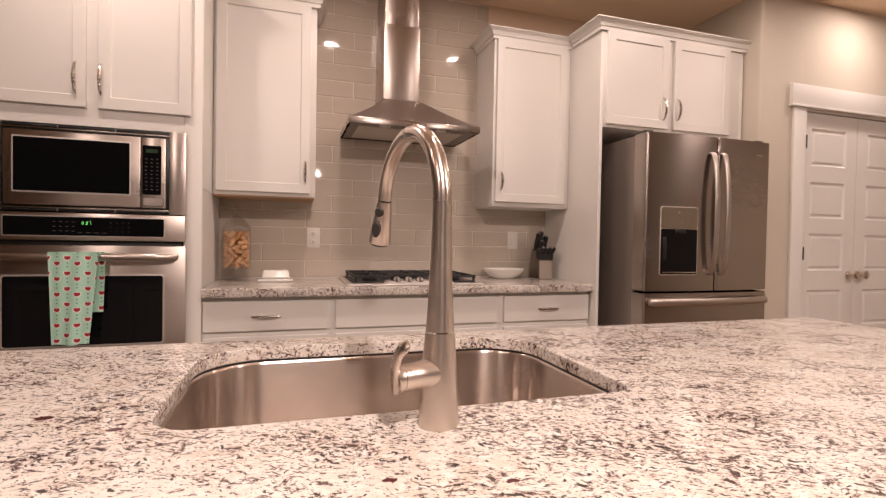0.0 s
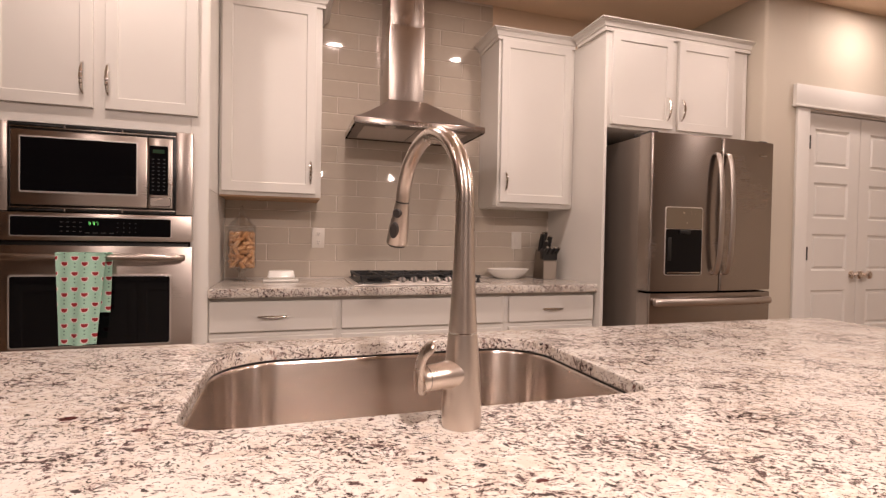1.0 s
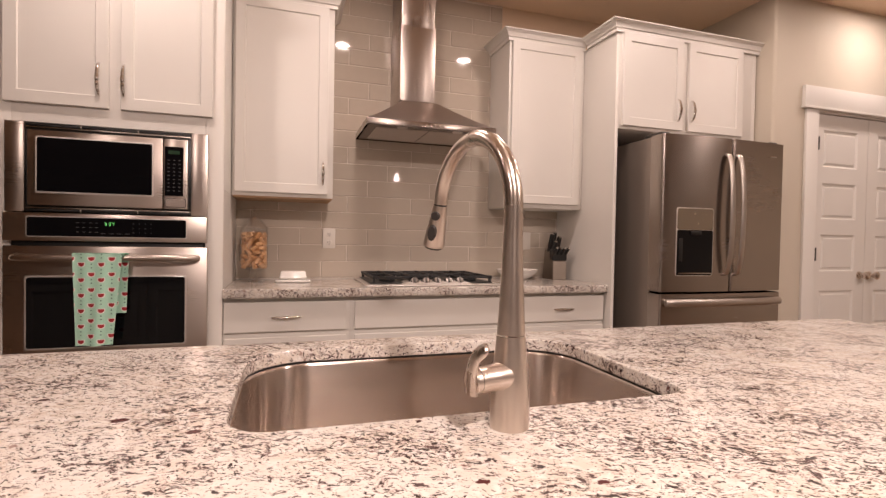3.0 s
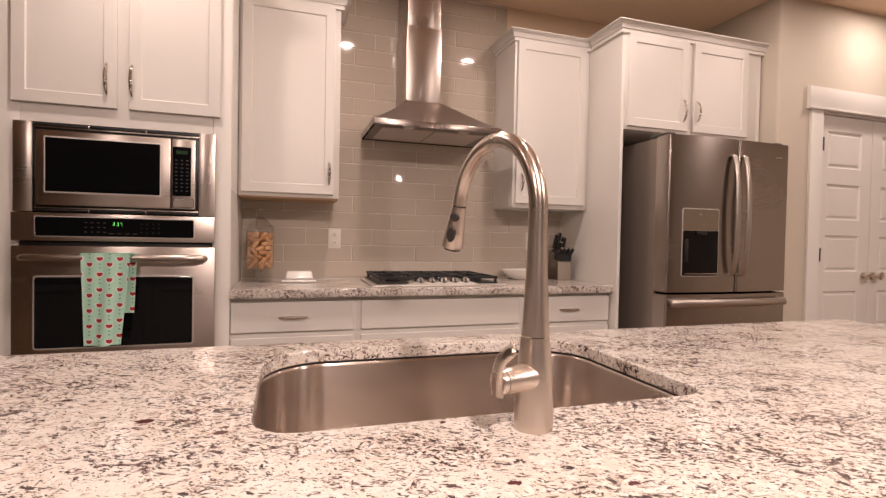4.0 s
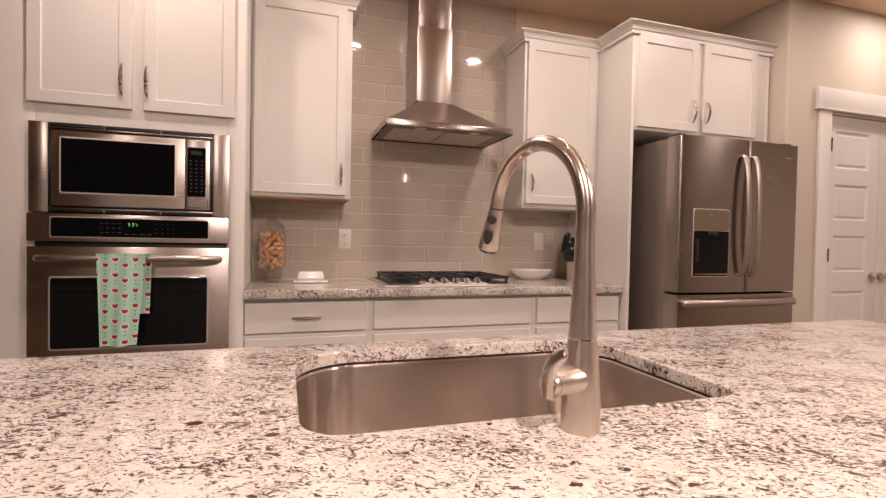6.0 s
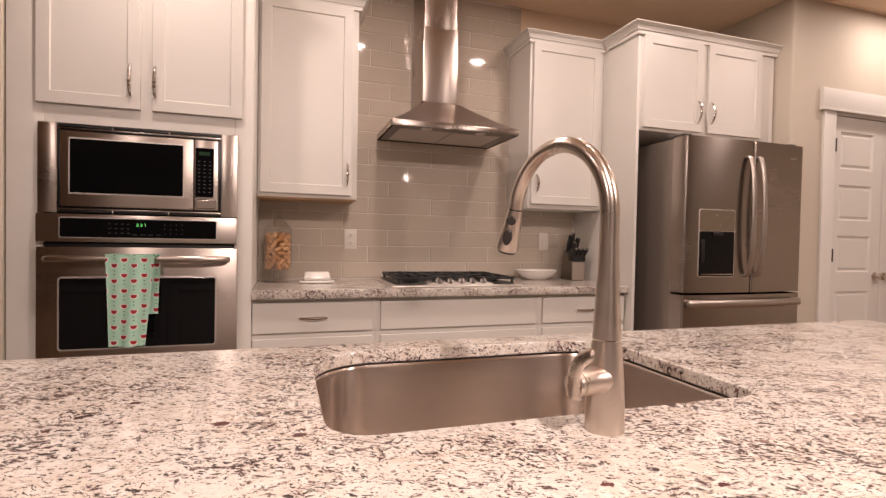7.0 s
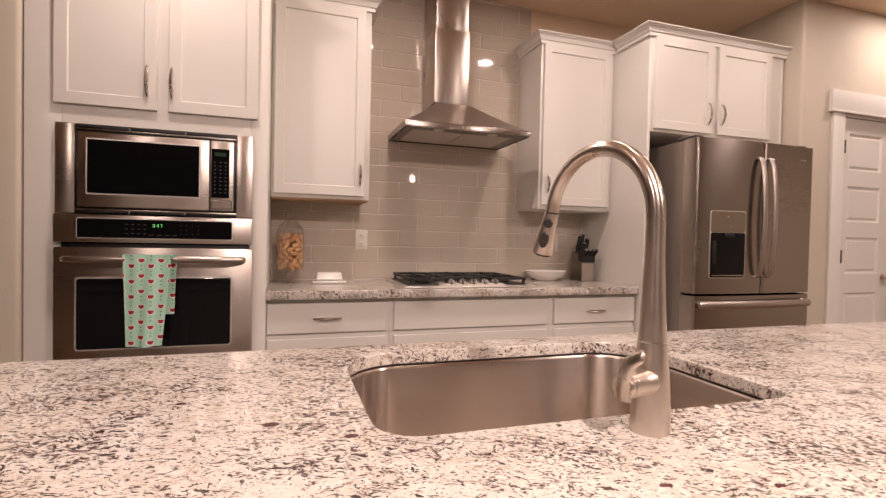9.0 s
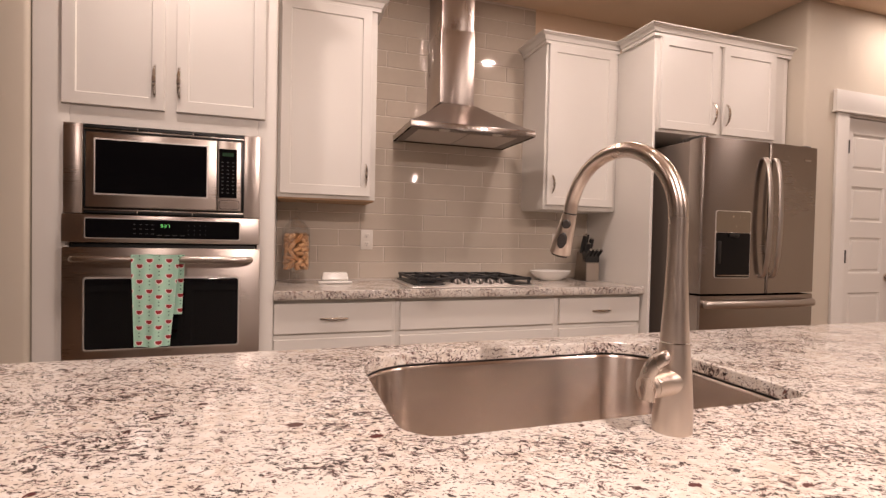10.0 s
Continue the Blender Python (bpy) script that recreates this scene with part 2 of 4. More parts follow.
def tube(points, radii, seg=16, bm=None, flat=1.0):
    """A swept round bar with its own radius at every point, capped; flat squeezes it along the second axis."""
    bm = bm or bmesh.new()
    seg = max(seg, 18)
    points = [Vector(p) for p in points]
    side, rings = None, []
    for i, p in enumerate(points):
        d = (points[min(i + 1, len(points) - 1)] - points[max(i - 1, 0)]).normalized()
        if side is None:
            side = d.cross(Vector((0, 0, 1)) if abs(d.z) < 0.9 else Vector((0, 1, 0))).normalized()
        side = (side - d * side.dot(d)).normalized()
        up = d.cross(side)
        rings.append([bm.verts.new(p + (side * math.cos(a) + up * math.sin(a) * flat) * radii[i])
                      for a in [2 * math.pi * k / seg for k in range(seg)]])
    for a, c in zip(rings, rings[1:]):
        for k in range(seg):
            bm.faces.new((a[k], a[(k + 1) % seg], c[(k + 1) % seg], c[k]))
    bm.faces.new(rings[0]), bm.faces.new(list(reversed(rings[-1])))
    return bm


def turned(profile, x, y, z, seg=32, bm=None, sx=1.0, sy=1.0, cap=True):
    """A turned body: profile of (radius, height) round an upright axis."""
    bm = bm or bmesh.new()
    seg = max(seg, 18)
    rings = [[bm.verts.new((x + sx * r * math.cos(2 * math.pi * k / seg), y + sy * r * math.sin(2 * math.pi * k / seg), z + h))
              for k in range(seg)] for r, h in profile]
    for a, c in zip(rings, rings[1:]):
        for k in range(seg):
            bm.faces.new((a[k], a[(k + 1) % seg], c[(k + 1) % seg], c[k]))
    if cap:
        bm.faces.new(rings[0]), bm.faces.new(rings[-1])
    return bm


def curve(points, steps=8):
    """A smooth line through the points."""
    pts = [Vector(p) for p in points]
    pts = [pts[0] * 2 - pts[1]] + pts + [pts[-1] * 2 - pts[-2]]
    out = []
    for a, b, c, d in zip(pts, pts[1:], pts[2:], pts[3:]):
        for k in range(steps):
            t = k / steps
            out.append(0.5 * (2 * b + (c - a) * t + (2 * a - 5 * b + 4 * c - d) * t * t + (3 * b - a - 3 * c + d) * t ** 3))
    return out + [pts[-2]]


def shaker(x0, x1, z0, z1, y, thick=0.02, rail=0.048, deep=0.008):
    """A framed door or front that faces -y, its panel set back."""
    bm = bmesh.new()
    b, s = 0.002, 0.004
    loops = [(x0, x1, z0, z1, y + thick), (x0, x1, z0, z1, y + b), (x0 + b, x1 - b, z0 + b, z1 - b, y)]
    i = rail
    if rail:
        loops += [(x0 + i, x1 - i, z0 + i, z1 - i, y), (x0 + i + s, x1 - i - s, z0 + i + s, z1 - i - s, y + deep)]
    rings = [[bm.verts.new((px, py, pz)) for px, pz in ((a, c), (a1, c), (a1, c1), (a, c1))] for a, a1, c, c1, py in loops]
    for a, c in zip(rings, rings[1:]):
        for k in range(4):
            bm.faces.new((a[k], a[(k + 1) % 4], c[(k + 1) % 4], c[k]))
    bm.faces.new(rings[0]), bm.faces.new(rings[-1])
    return bm


CROWN = [(0.0, -0.062), (0.012, -0.062), (0.012, -0.044), (0.020, -0.040), (0.022, -0.030), (0.030, -0.018),
         (0.042, -0.012), (0.044, -0.008), (0.052, -0.006), (0.052, 0.0), (0.0, 0.0)]


def crown(path, top):
    """Crown moulding along a line in plan; it stands out to the right of the way it goes."""
    bm = bmesh.new()
    pts = [Vector(p) for p in path]
    rings = []
    for i, p in enumerate(pts):
        ns = []
        for a, c in ((i - 1, i), (i, i + 1)):
            if a >= 0 and c < len(pts):
                d = (pts[c] - pts[a]).normalized()
                ns.append(Vector((d.y, -d.x)))
        n = sum(ns, Vector((0, 0))).normalized()
        n = n / max(0.3, n.dot(ns[0]))
        rings.append([bm.verts.new((p.x + n.x * o, p.y + n.y * o, top + h)) for o, h in CROWN])
    k = len(CROWN)
    for a, c in zip(rings, rings[1:]):
        for j in range(k):
            bm.faces.new((a[j], a[(j + 1) % k], c[(j + 1) % k], c[j]))
    bm.faces.new(rings[0]), bm.faces.new(rings[-1])
    return bm


def bow_pull(parent, p, q, out=0.028):
    """An arched chrome pull from p to q that stands out towards -y, with two cut rings at its middle."""
    p, q = Vector(p), Vector(q)
    pts, radii = [], []
    for k in range(25):
        t = k / 24
        pts.append(p.lerp(q, t) + Vector((0, -out * math.sin(math.pi * t) ** 0.6, 0)))
        r = 0.0050 + 0.0040 * math.sin(math.pi * t)
        if k in (9, 15):
            r *= 0.75
        radii.append(r)
    return part("handle", tube(pts, radii, 16), CHROME, parent, "arched polished chrome pull")


def offset_loop(loop, d):
    """A closed loop (anticlockwise) moved outwards by d."""
    out = []
    for i, p in enumerate(loop):
        a, c = loop[i - 1], loop[(i + 1) % len(loop)]
        e = (Vector(c) - Vector(a)).normalized()
        out.append((p[0] + e.y * d, p[1] - e.x * d))
    return out


def rounded(corners, steps=10):
    """A closed loop round corners of (x, y, radius), anticlockwise."""
    out = []
    for i, (x, y, r) in enumerate(corners):
        p = Vector((x, y))
        a = (Vector(corners[i - 1][:2]) - p).normalized()
        c = (Vector(corners[(i + 1) % len(corners)][:2]) - p).normalized()
        half = a.angle(c) / 2
        cut = r / math.tan(half)
        mid = p + (a + c).normalized() * (r / math.sin(half))
        s, e = p + a * cut - mid, p + c * cut - mid
        turn = s.angle_signed(e)
        for k in range(steps + 1):
            t = -turn * k / steps
            out.append((mid.x + s.x * math.cos(t) - s.y * math.sin(t), mid.y + s.x * math.sin(t) + s.y * math.cos(t)))
    return out


def slab(outer, top, thick, hole=None, ease=0.004):
    """A stone top with eased edges and, if given, a hole."""
    bm = bmesh.new()
    caps = {}
    for loop, sign in ((outer, 1), (hole, -1)):
        if not loop:
            continue
        rings = []
        for inset, z in ((ease, top), (ease * 0.3, top - ease * 0.3), (0, top - ease), (0, top - thick + ease),
                         (ease * 0.3, top - thick + ease * 0.3), (ease, top - thick)):
            rings.append([bm.verts.new((x, y, z)) for x, y in offset_loop(loop, -inset * sign)])
        for a, c in zip(rings, rings[1:]):
            for k in range(len(loop)):
                bm.faces.new((a[k], a[(k + 1) % len(loop)], c[(k + 1) % len(loop)], c[k]))
        for key, ring in (("top", rings[0]), ("under", rings[-1])):
            caps.setdefault(key, []).extend(bm.edges.get((ring[k], ring[(k + 1) % len(ring)])) for k in range(len(ring)))
    for edges in caps.values():
        bmesh.ops.triangle_fill(bm, edges=edges, use_beauty=True)
    return bm


def plate(x0, x1, y0, y1, z0, z1, r):
    """A thin upright plate facing -y with rounded corners and a small chamfer."""
    bm = bmesh.new()
    loop = rounded([(x0, z0, r), (x1, z0, r), (x1, z1, r), (x0, z1, r)], 6)
    c = min(0.0008, (y1 - y0) * 0.4)
    rings = [[bm.verts.new((px, py, pz)) for px, pz in offset_loop(loop, -o)] for o, py in ((0, y1), (0, y0 + c), (c, y0))]
    n = len(loop)
    for a, e in zip(rings, rings[1:]):
        for k in range(n):
            bm.faces.new((a[k], a[(k + 1) % n], e[(k + 1) % n], e[k]))
    bm.faces.new(rings[0]), bm.faces.new(rings[-1])
    return bm


def setting(name, bm, material, label=""):
    return tagged(part(name, bm, material, None, label), kind="structure")


# ---- the room ----
WALL_Y = 0.625
setting("floor", box(-8.2, 6.2, -13.2, 2.2, -0.1, 0.0, 0), FLOORWOOD, "brown wooden floor")
setting("ceiling", box(-8.2, 6.2, -13.2, 2.2, CEIL, CEIL + 0.12, 0), CEILING, "beige painted flat ceiling")
setting("wall_north", box(-0.93, 3.23, WALL_Y, WALL_Y + 0.12, 0, CEIL, 0), CEILING, "tan painted wall behind the cabinets")
# Unseen walls close the room; south and west stand far off, darkening reflections.
setting("wall_east", box(6.0, 6.15, -13.0, 2.0, 0, CEIL, 0), BEIGE, "unseen beige wall that closes the room")
setting("wall_south", box(-8.0, 6.0, -13.15, -13.0, 0, CEIL, 0), BEIGE, "unseen beige wall that closes the room")
setting("wall_west", box(-8.15, -8.0, -13.0, 2.0, 0, CEIL, 0), BEIGE, "unseen beige wall that closes the room")
setting("wall_hallway", box(-8.0, -0.932, 1.4005, 1.52, 0, CEIL, 0), BEIGE, "beige hallway wall in shade")


def corner_wall(name, x0, x1, y0, y1, corner):
    """A wall whose one front corner is a rounded drywall bead."""
    r = {"left": (0.02, 0.0), "both": (0.02, 0.02)}[corner]
    loop = rounded([(x0, y0, max(r[0], 0.0005)), (x1, y0, max(r[1], 0.0005)), (x1, y1, 0.0005), (x0, y1, 0.0005)], 6)
    bm = bmesh.new()
    low = [bm.verts.new((x, y, 0)) for x, y in loop]
    top = [bm.verts.new((x, y, CEIL)) for x, y in loop]
    for k in range(len(loop)):
        bm.faces.new((low[k], low[(k + 1) % len(loop)], top[(k + 1) % len(loop)], top[k]))
    bm.faces.new(low), bm.faces.new(top)
    return setting(name, bm, BEIGE, "unseen beige wall that closes the room with a rounded corner")


corner_wall("wall_end", -1.05, -0.932, 0.012, 1.4, "both")
# pantry wall with a double door; opening from DX0 to DX1
PANTRY = (1.0185, -0.0506, 1.0, -0.035, 1.0293, 0.0150)
PY, DX0, DX1, DTOP = -0.10, 3.585, 4.625, 1.985
place(*PANTRY)
corner_wall("wall_pantry_return", 3.216, DX0 - 0.02, PY, WALL_Y + 0.155, "left")
setting("wall_pantry", box(DX1 + 0.02, 6.0, PY, PY + 0.12, 0, CEIL, 0), BEIGE, "unseen beige wall that closes the room beside the double door")
setting("wall_pantry_head", box(DX0 - 0.02, DX1 + 0.02, PY, PY + 0.12, DTOP + 0.02, CEIL, 0), BEIGE, "unseen beige wall that closes the room over the double door")
setting("wall_pantry_back", box(DX0 - 0.02, 6.0, WALL_Y + 0.035, WALL_Y + 0.155, 0, CEIL, 0), BEIGE, "beige pantry wall")

trim = thing("door_trim", DX0, PY, 0, "white painted door casing with a wide head board", "door trim", kind="structure")
part("casing", box(3.478, DX0, PY - 0.018, PY - 0.0005, 0, 1.995, 0.002), TRIM, trim)
part("casing", box(DX1, DX1 + 0.107, PY - 0.018, PY - 0.0005, 0, 1.995, 0.002), TRIM, trim)
part("head_board", box(3.452, DX1 + 0.13, PY - 0.024, PY - 0.0005, 2.012, 2.138, 0.002), TRIM, trim)
part("head_fillet", box(3.444, DX1 + 0.14, PY - 0.032, PY - 0.0005, 1.996, 2.0115, 0.004), TRIM, trim)
part("jamb", box(DX0 - 0.019, DX0, PY, PY + 0.119, 0, 1.995, 0.001), TRIM, trim)
part("jamb", box(DX1, DX1 + 0.019, PY, PY + 0.119, 0, 1.995, 0.001), TRIM, trim)
part("jamb", box(DX0, DX1, PY, PY + 0.119, 1.986, 2.004, 0.001), TRIM, trim)


def pantry_door(name, x0, x1, knob_x, hinge_x):
    y = PY + 0.022
    door = tagged(thing(name, x0, y, 0, "white five-panel interior door, closed", "door", "pantry double door", "structure"))
    bm = bmesh.new()
    edges_z = [-0.030, 0.200, 0.474, 0.602, 0.841, 0.969, 1.208, 1.309, 1.542, 1.646, 1.885, DTOP - 0.003]
    xa, xb = x0 + 0.098, x1 - 0.098
    for a, c in zip(edges_z[0::2], edges_z[1::2]):
        box(xa, xb, y, y + 0.035, a, c, 0, bm)
    box(x0, xa, y, y + 0.035, -0.03, DTOP - 0.003, 0, bm), box(xb, x1, y, y + 0.035, -0.03, DTOP - 0.003, 0, bm)
    leaf = part("door_frame", bm, TRIM, door)
    for a, c in zip(edges_z[1:-1:2], edges_z[2::2]):
        pm = bmesh.new()
        loops = [(0.0, y + 0.0005), (0.010, y + 0.011), (0.018, y + 0.011), (0.028, y + 0.003)]
        rings = [[pm.verts.new((px, py, pz)) for px, pz in ((xa + o, a + o), (xb - o, a + o), (xb - o, c - o), (xa + o, c - o))]
                 for o, py in loops]
        for p, q in zip(rings, rings[1:]):
            for k in range(4):
                pm.faces.new((p[k], p[(k + 1) % 4], q[(k + 1) % 4], q[k]))
        pm.faces.new(rings[-1])
        part("panel", pm, TRIM, leaf)
    at = Matrix.Translation((knob_x, y, 0.942)) @ Matrix.Rotation(radians(90), 4, "X")
    part("knob", moved(turned([(0.026, 0), (0.026, 0.006), (0.010, 0.010), (0.010, 0.028), (0.020, 0.034), (0.027, 0.046),
                                (0.025, 0.058), (0.014, 0.064)], 0, 0, 0, 24), at), NICKEL, door, "brushed nickel door knob")
    for hz in (0.25, 1.08, 1.785):
        part("hinge", rod((hinge_x, PY - 0.019, hz - 0.042), (hinge_x, PY - 0.019, hz + 0.042), 0.005, seg=16), DARKMETAL, door)


pantry_door("door_1", DX0 + 0.003, 4.102, 4.055, DX0 + 0.002)
pantry_door("door_2", 4.106, DX1 - 0.003, 4.153, DX1 - 0.002)

# ---- oven tower ----
FACE = 0.02
DEPTH = 0.70
place(1.0039, 0.0045, 0.885, 0.006, 1.0351, 0.0083)


def cabinet_doors(cab, spans, z0, z1, y, pulls):
    for (x0, x1), pull in zip(spans, pulls):
        d = part("door", shaker(x0, x1, z0, z1, y), WHITE, cab)
        if pull:
            px, pz0, pz1 = pull
            bow_pull(d, (px, y - 0.001, pz0), (px, y - 0.001, pz1))


tower = thing("oven_cabinet", -0.45, 0.35, 0, "tall white painted cabinet holding the microwave and oven", "cabinet")
part("side_panel", box(-0.925, -0.797, FACE, DEPTH - 0.002, 0, 2.33, 0.001), WHITE, tower)
part("side_panel", box(-0.060, 0.015, FACE, DEPTH - 0.002, 0, 2.33, 0.001), WHITE, tower)
part("upper_box", box(-0.7965, -0.0605, FACE, DEPTH - 0.002, 1.582, 2.33, 0.0), WHITE, tower)
part("lower_box", box(-0.7965, -0.0605, FACE, DEPTH - 0.002, 0.10, 0.598, 0.0), WHITE, tower)
part("back_panel", box(-0.7965, -0.0605, 0.62, DEPTH - 0.002, 0.5985, 1.5815, 0.0), WHITE, tower)
cabinet_doors(tower, [(-0.820, -0.442), (-0.397, -0.031)], 1.657, 2.31, FACE - 0.021,
              [(-0.478, 1.712, 1.842), (-0.383, 1.714, 1.844)])
part("drawer_front", shaker(-0.82, -0.031, 0.13, 0.56, FACE - 0.021), WHITE, tower)
part("crown_moulding", crown([(-0.927, 0.68), (-0.927, FACE - 0.002), (0.017, FACE - 0.002), (0.017, 0.36)][::1], 2.40), WHITE, tower)

mw = thing("microwave", -0.43, 0.2, 1.215, "stainless steel built-in microwave with a black glass door", "microwave")
X0, X1 = -0.810, -0.047
part("trim_frame", box(X0, -0.742, -0.006, FACE - 0.001, 1.216, 1.578, 0.002), STEEL_H, mw, "stainless steel trim kit")
part("trim_frame", box(-0.116, X1, -0.006, FACE - 0.001, 1.216, 1.578, 0.002), STEEL_H, mw, "stainless steel trim kit")
part("housing", box(-0.741, -0.117, 0.006, 0.5, 1.217, 1.576, 0.001), BLACK, mw)
for z in (1.5685, 1.2235):
    for a in (-0.5425, -0.3275):
        part("vent_bar", box(a - 0.002, a + 0.002, -0.0065, 0.005, z - 0.0068, z + 0.0058, 0.001), STEEL_H, mw)
    for a, c in ((-0.738, -0.545), (-0.540, -0.330), (-0.325, -0.120)):
        part("vent_slat", box(a, c, -0.004, 0.005, z - 0.003, z + 0.003, 0.001), BLACK, mw)
    part("vent_rail", box(-0.741, -0.117, -0.006, 0.0055, z - 0.012 if z > 1.4 else z + 0.006, z - 0.007 if z > 1.4 else z + 0.011, 0.001), STEEL_H, mw)
door = part("door", box(-0.729, -0.228, -0.016, 0.005, 1.243, 1.546, 0.004), STEEL_H, mw)
part("window_rim", plate(-0.699, -0.264, -0.0185, -0.0161, 1.292, 1.522, 0.006), SATIN, door)
part("window", plate(-0.693, -0.270, -0.0205, -0.0186, 1.299, 1.516, 0.004), BLACKGLASS, door, "black glass window")
panel = part("control_panel", box(-0.226, -0.127, -0.016, 0.005, 1.243, 1.546, 0.004), STEEL_H, mw)
part("keypad", plate(-0.220, -0.146, -0.019, -0.0161, 1.300, 1.512, 0.004), BLACKGLASS, panel)
part("display", box(-0.206, -0.160, -0.0200, -0.0191, 1.480, 1.496, 0), plain("dim_display", (0.02, 0.05, 0.025), 0.2), panel)
for r in range(9):
    for c in range(3):
        part("key_mark", box(-0.209 + c * 0.022, -0.201 + c * 0.022, -0.0199, -0.0191, 1.452 - r * 0.0165, 1.4555 - r * 0.0165, 0), GREYMARK, panel)
part("button_gap", plate(-0.2185, -0.1345, -0.0172, -0.0161, 1.2505, 1.2895, 0.009), BLACK, panel)
part("open_button", plate(-0.2165, -0.1365, -0.0205, -0.0173, 1.2525, 1.2875, 0.008), STEEL_H, panel)

oven = thing("wall_oven", -0.43, 0.2, 0.6, "stainless steel wall oven with a black glass window, door closed", "oven")
part("housing", box(-0.790, -0.066, 0.006, 0.6, 0.605, 1.212, 0.001), BLACK, oven)
panel = part("control_panel", box(X0 - 0.002, X1, -0.020, 0.005, 1.098, 1.212, 0.004), STEEL_H, oven)
part("control_rim", plate(-0.731, -0.129, -0.0215, -0.0201, 1.114, 1.199, 0.008), SATIN, panel)
part("control_glass", plate(-0.727, -0.133, -0.0235, -0.0216, 1.118, 1.195, 0.006), BLACKGLASS, panel)
SEG = {"3": "abgcd", "7": "abc"}


def digit(bm, ch, x, z, w, h):
    t = w * 0.14
    bars = {"a": (0, w, h - t, h), "g": (0, w, h / 2 - t / 2, h / 2 + t / 2), "d": (0, w, 0, t), "b": (w - t, w, h / 2, h),
            "c": (w - t, w, 0, h / 2), "e": (0, t, 0, h / 2), "f": (0, t, h / 2, h)}
    for s in SEG[ch]:
        a, c, e, f = bars[s]
        box(x + a, x + c, -0.0248, -0.0237, z + e, z + f, 0, bm)


bm = bmesh.new()
for i, (ch, x) in enumerate((("3", -0.448), ("3", -0.433), ("7", -0.420))):
    digit(bm, ch, x, 1.165, 0.0070, 0.0120)
part("clock_digits", bm, GREEN, panel, "green clock digits")
for bx, n in ((-0.552, 4), (-0.342, 4)):
    for r in range(3):
        for c in range(n):
            part("key_mark", box(bx + c * 0.023, bx + (0.010 if bx < -0.4 else 0.005) + c * 0.023, -0.0243, -0.0237, 1.1355 + r * 0.019, 1.1378 + r * 0.019, 0), GREYMARK, panel)
for c in range(4):
    part("key_mark", box(-0.462 + c * 0.030, -0.444 + c * 0.030, -0.0243, -0.0237, 1.130, 1.1322, 0), GREYMARK, panel)
door = part("door", box(X0, X1 + 0.004, -0.024, 0.004, 0.602, 1.078, 0.005), STEEL_H, oven)
part("window_rim", plate(-0.734, -0.128, -0.0265, -0.0241, 0.654, 0.957, 0.014), SATIN, door)
part("window", plate(-0.727, -0.135, -0.0290, -0.0266, 0.661, 0.950, 0.010), BLACKGLASS, door, "black glass window")
hp = curve([(-0.775, -0.026, 1.030), (-0.750, -0.062, 1.031), (-0.66, -0.078, 1.032), (-0.43, -0.082, 1.033), (-0.20, -0.078, 1.032),
            (-0.108, -0.062, 1.031), (-0.083, -0.026, 1.030)], 8)
part("handle", tube(hp, [0.0135] * len(hp), 16), STEEL_H, door, "thick curved steel bar handle")

towel = thing("dish_towel", -0.465, -0.08, 0.68, "mint dish towel with red watermelon slices, hung over the oven handle", "towel")


def cloth(x0, x1, z0, y, lean, sway):
    """A hanging sheet with soft folds, a few millimetres thick."""
    bm = bmesh.new()
    nx, nz = 26, 40
    top = 1.050
    grid = []
    for j in range(nz + 1):
        v = j / nz
        z = top - (top - z0) * v
        row = []
        for i in range(nx + 1):
            u = i / nx
            x = x0 + (x1 - x0) * u + v * (sway + lean * u)
            fold = 0.006 * v ** 0.5 * math.sin(u * 7.5 + 0.6) + 0.003 * math.sin(u * 17 + 2 * v)
            row.append(bm.verts.new((x, y + fold + (0.004 * (1 - v)), z + 0.002 * math.sin(u * 9))))
        grid.append(row)
    for a, c in zip(grid, grid[1:]):
        for i in range(nx):
            bm.faces.new((a[i], a[i + 1], c[i + 1], c[i]))
    bmesh.ops.recalc_face_normals(bm, faces=bm.faces)
    bmesh.ops.solidify(bm, geom=list(bm.faces), thickness=0.0025)
    return bm


part("front_fold", cloth(-0.543, -0.360, 0.677, -0.108, -0.050, 0.014), TOWEL, towel)
part("back_fold", cloth(-0.518, -0.348, 0.800, -0.058, -0.010, 0.0), TOWEL, towel)
over = bmesh.new()
for i in range(27):
    x = -0.543 + 0.190 * i / 26
    for k in range(9):
        a = math.pi * k / 8
        over.verts.new((x, -0.083 - 0.0225 * math.cos(a), 1.046 + 0.006 * math.sin(a)))
over.verts.ensure_lookup_table()
for i in range(26):
    for k in range(8):
        over.faces.new([over.verts[j] for j in (i * 9 + k, i * 9 + k + 1, (i + 1) * 9 + k + 1, (i + 1) * 9 + k)])
bmesh.ops.solidify(over, geom=list(over.faces), thickness=0.0025)
part("top_fold", over, TOWEL, towel)

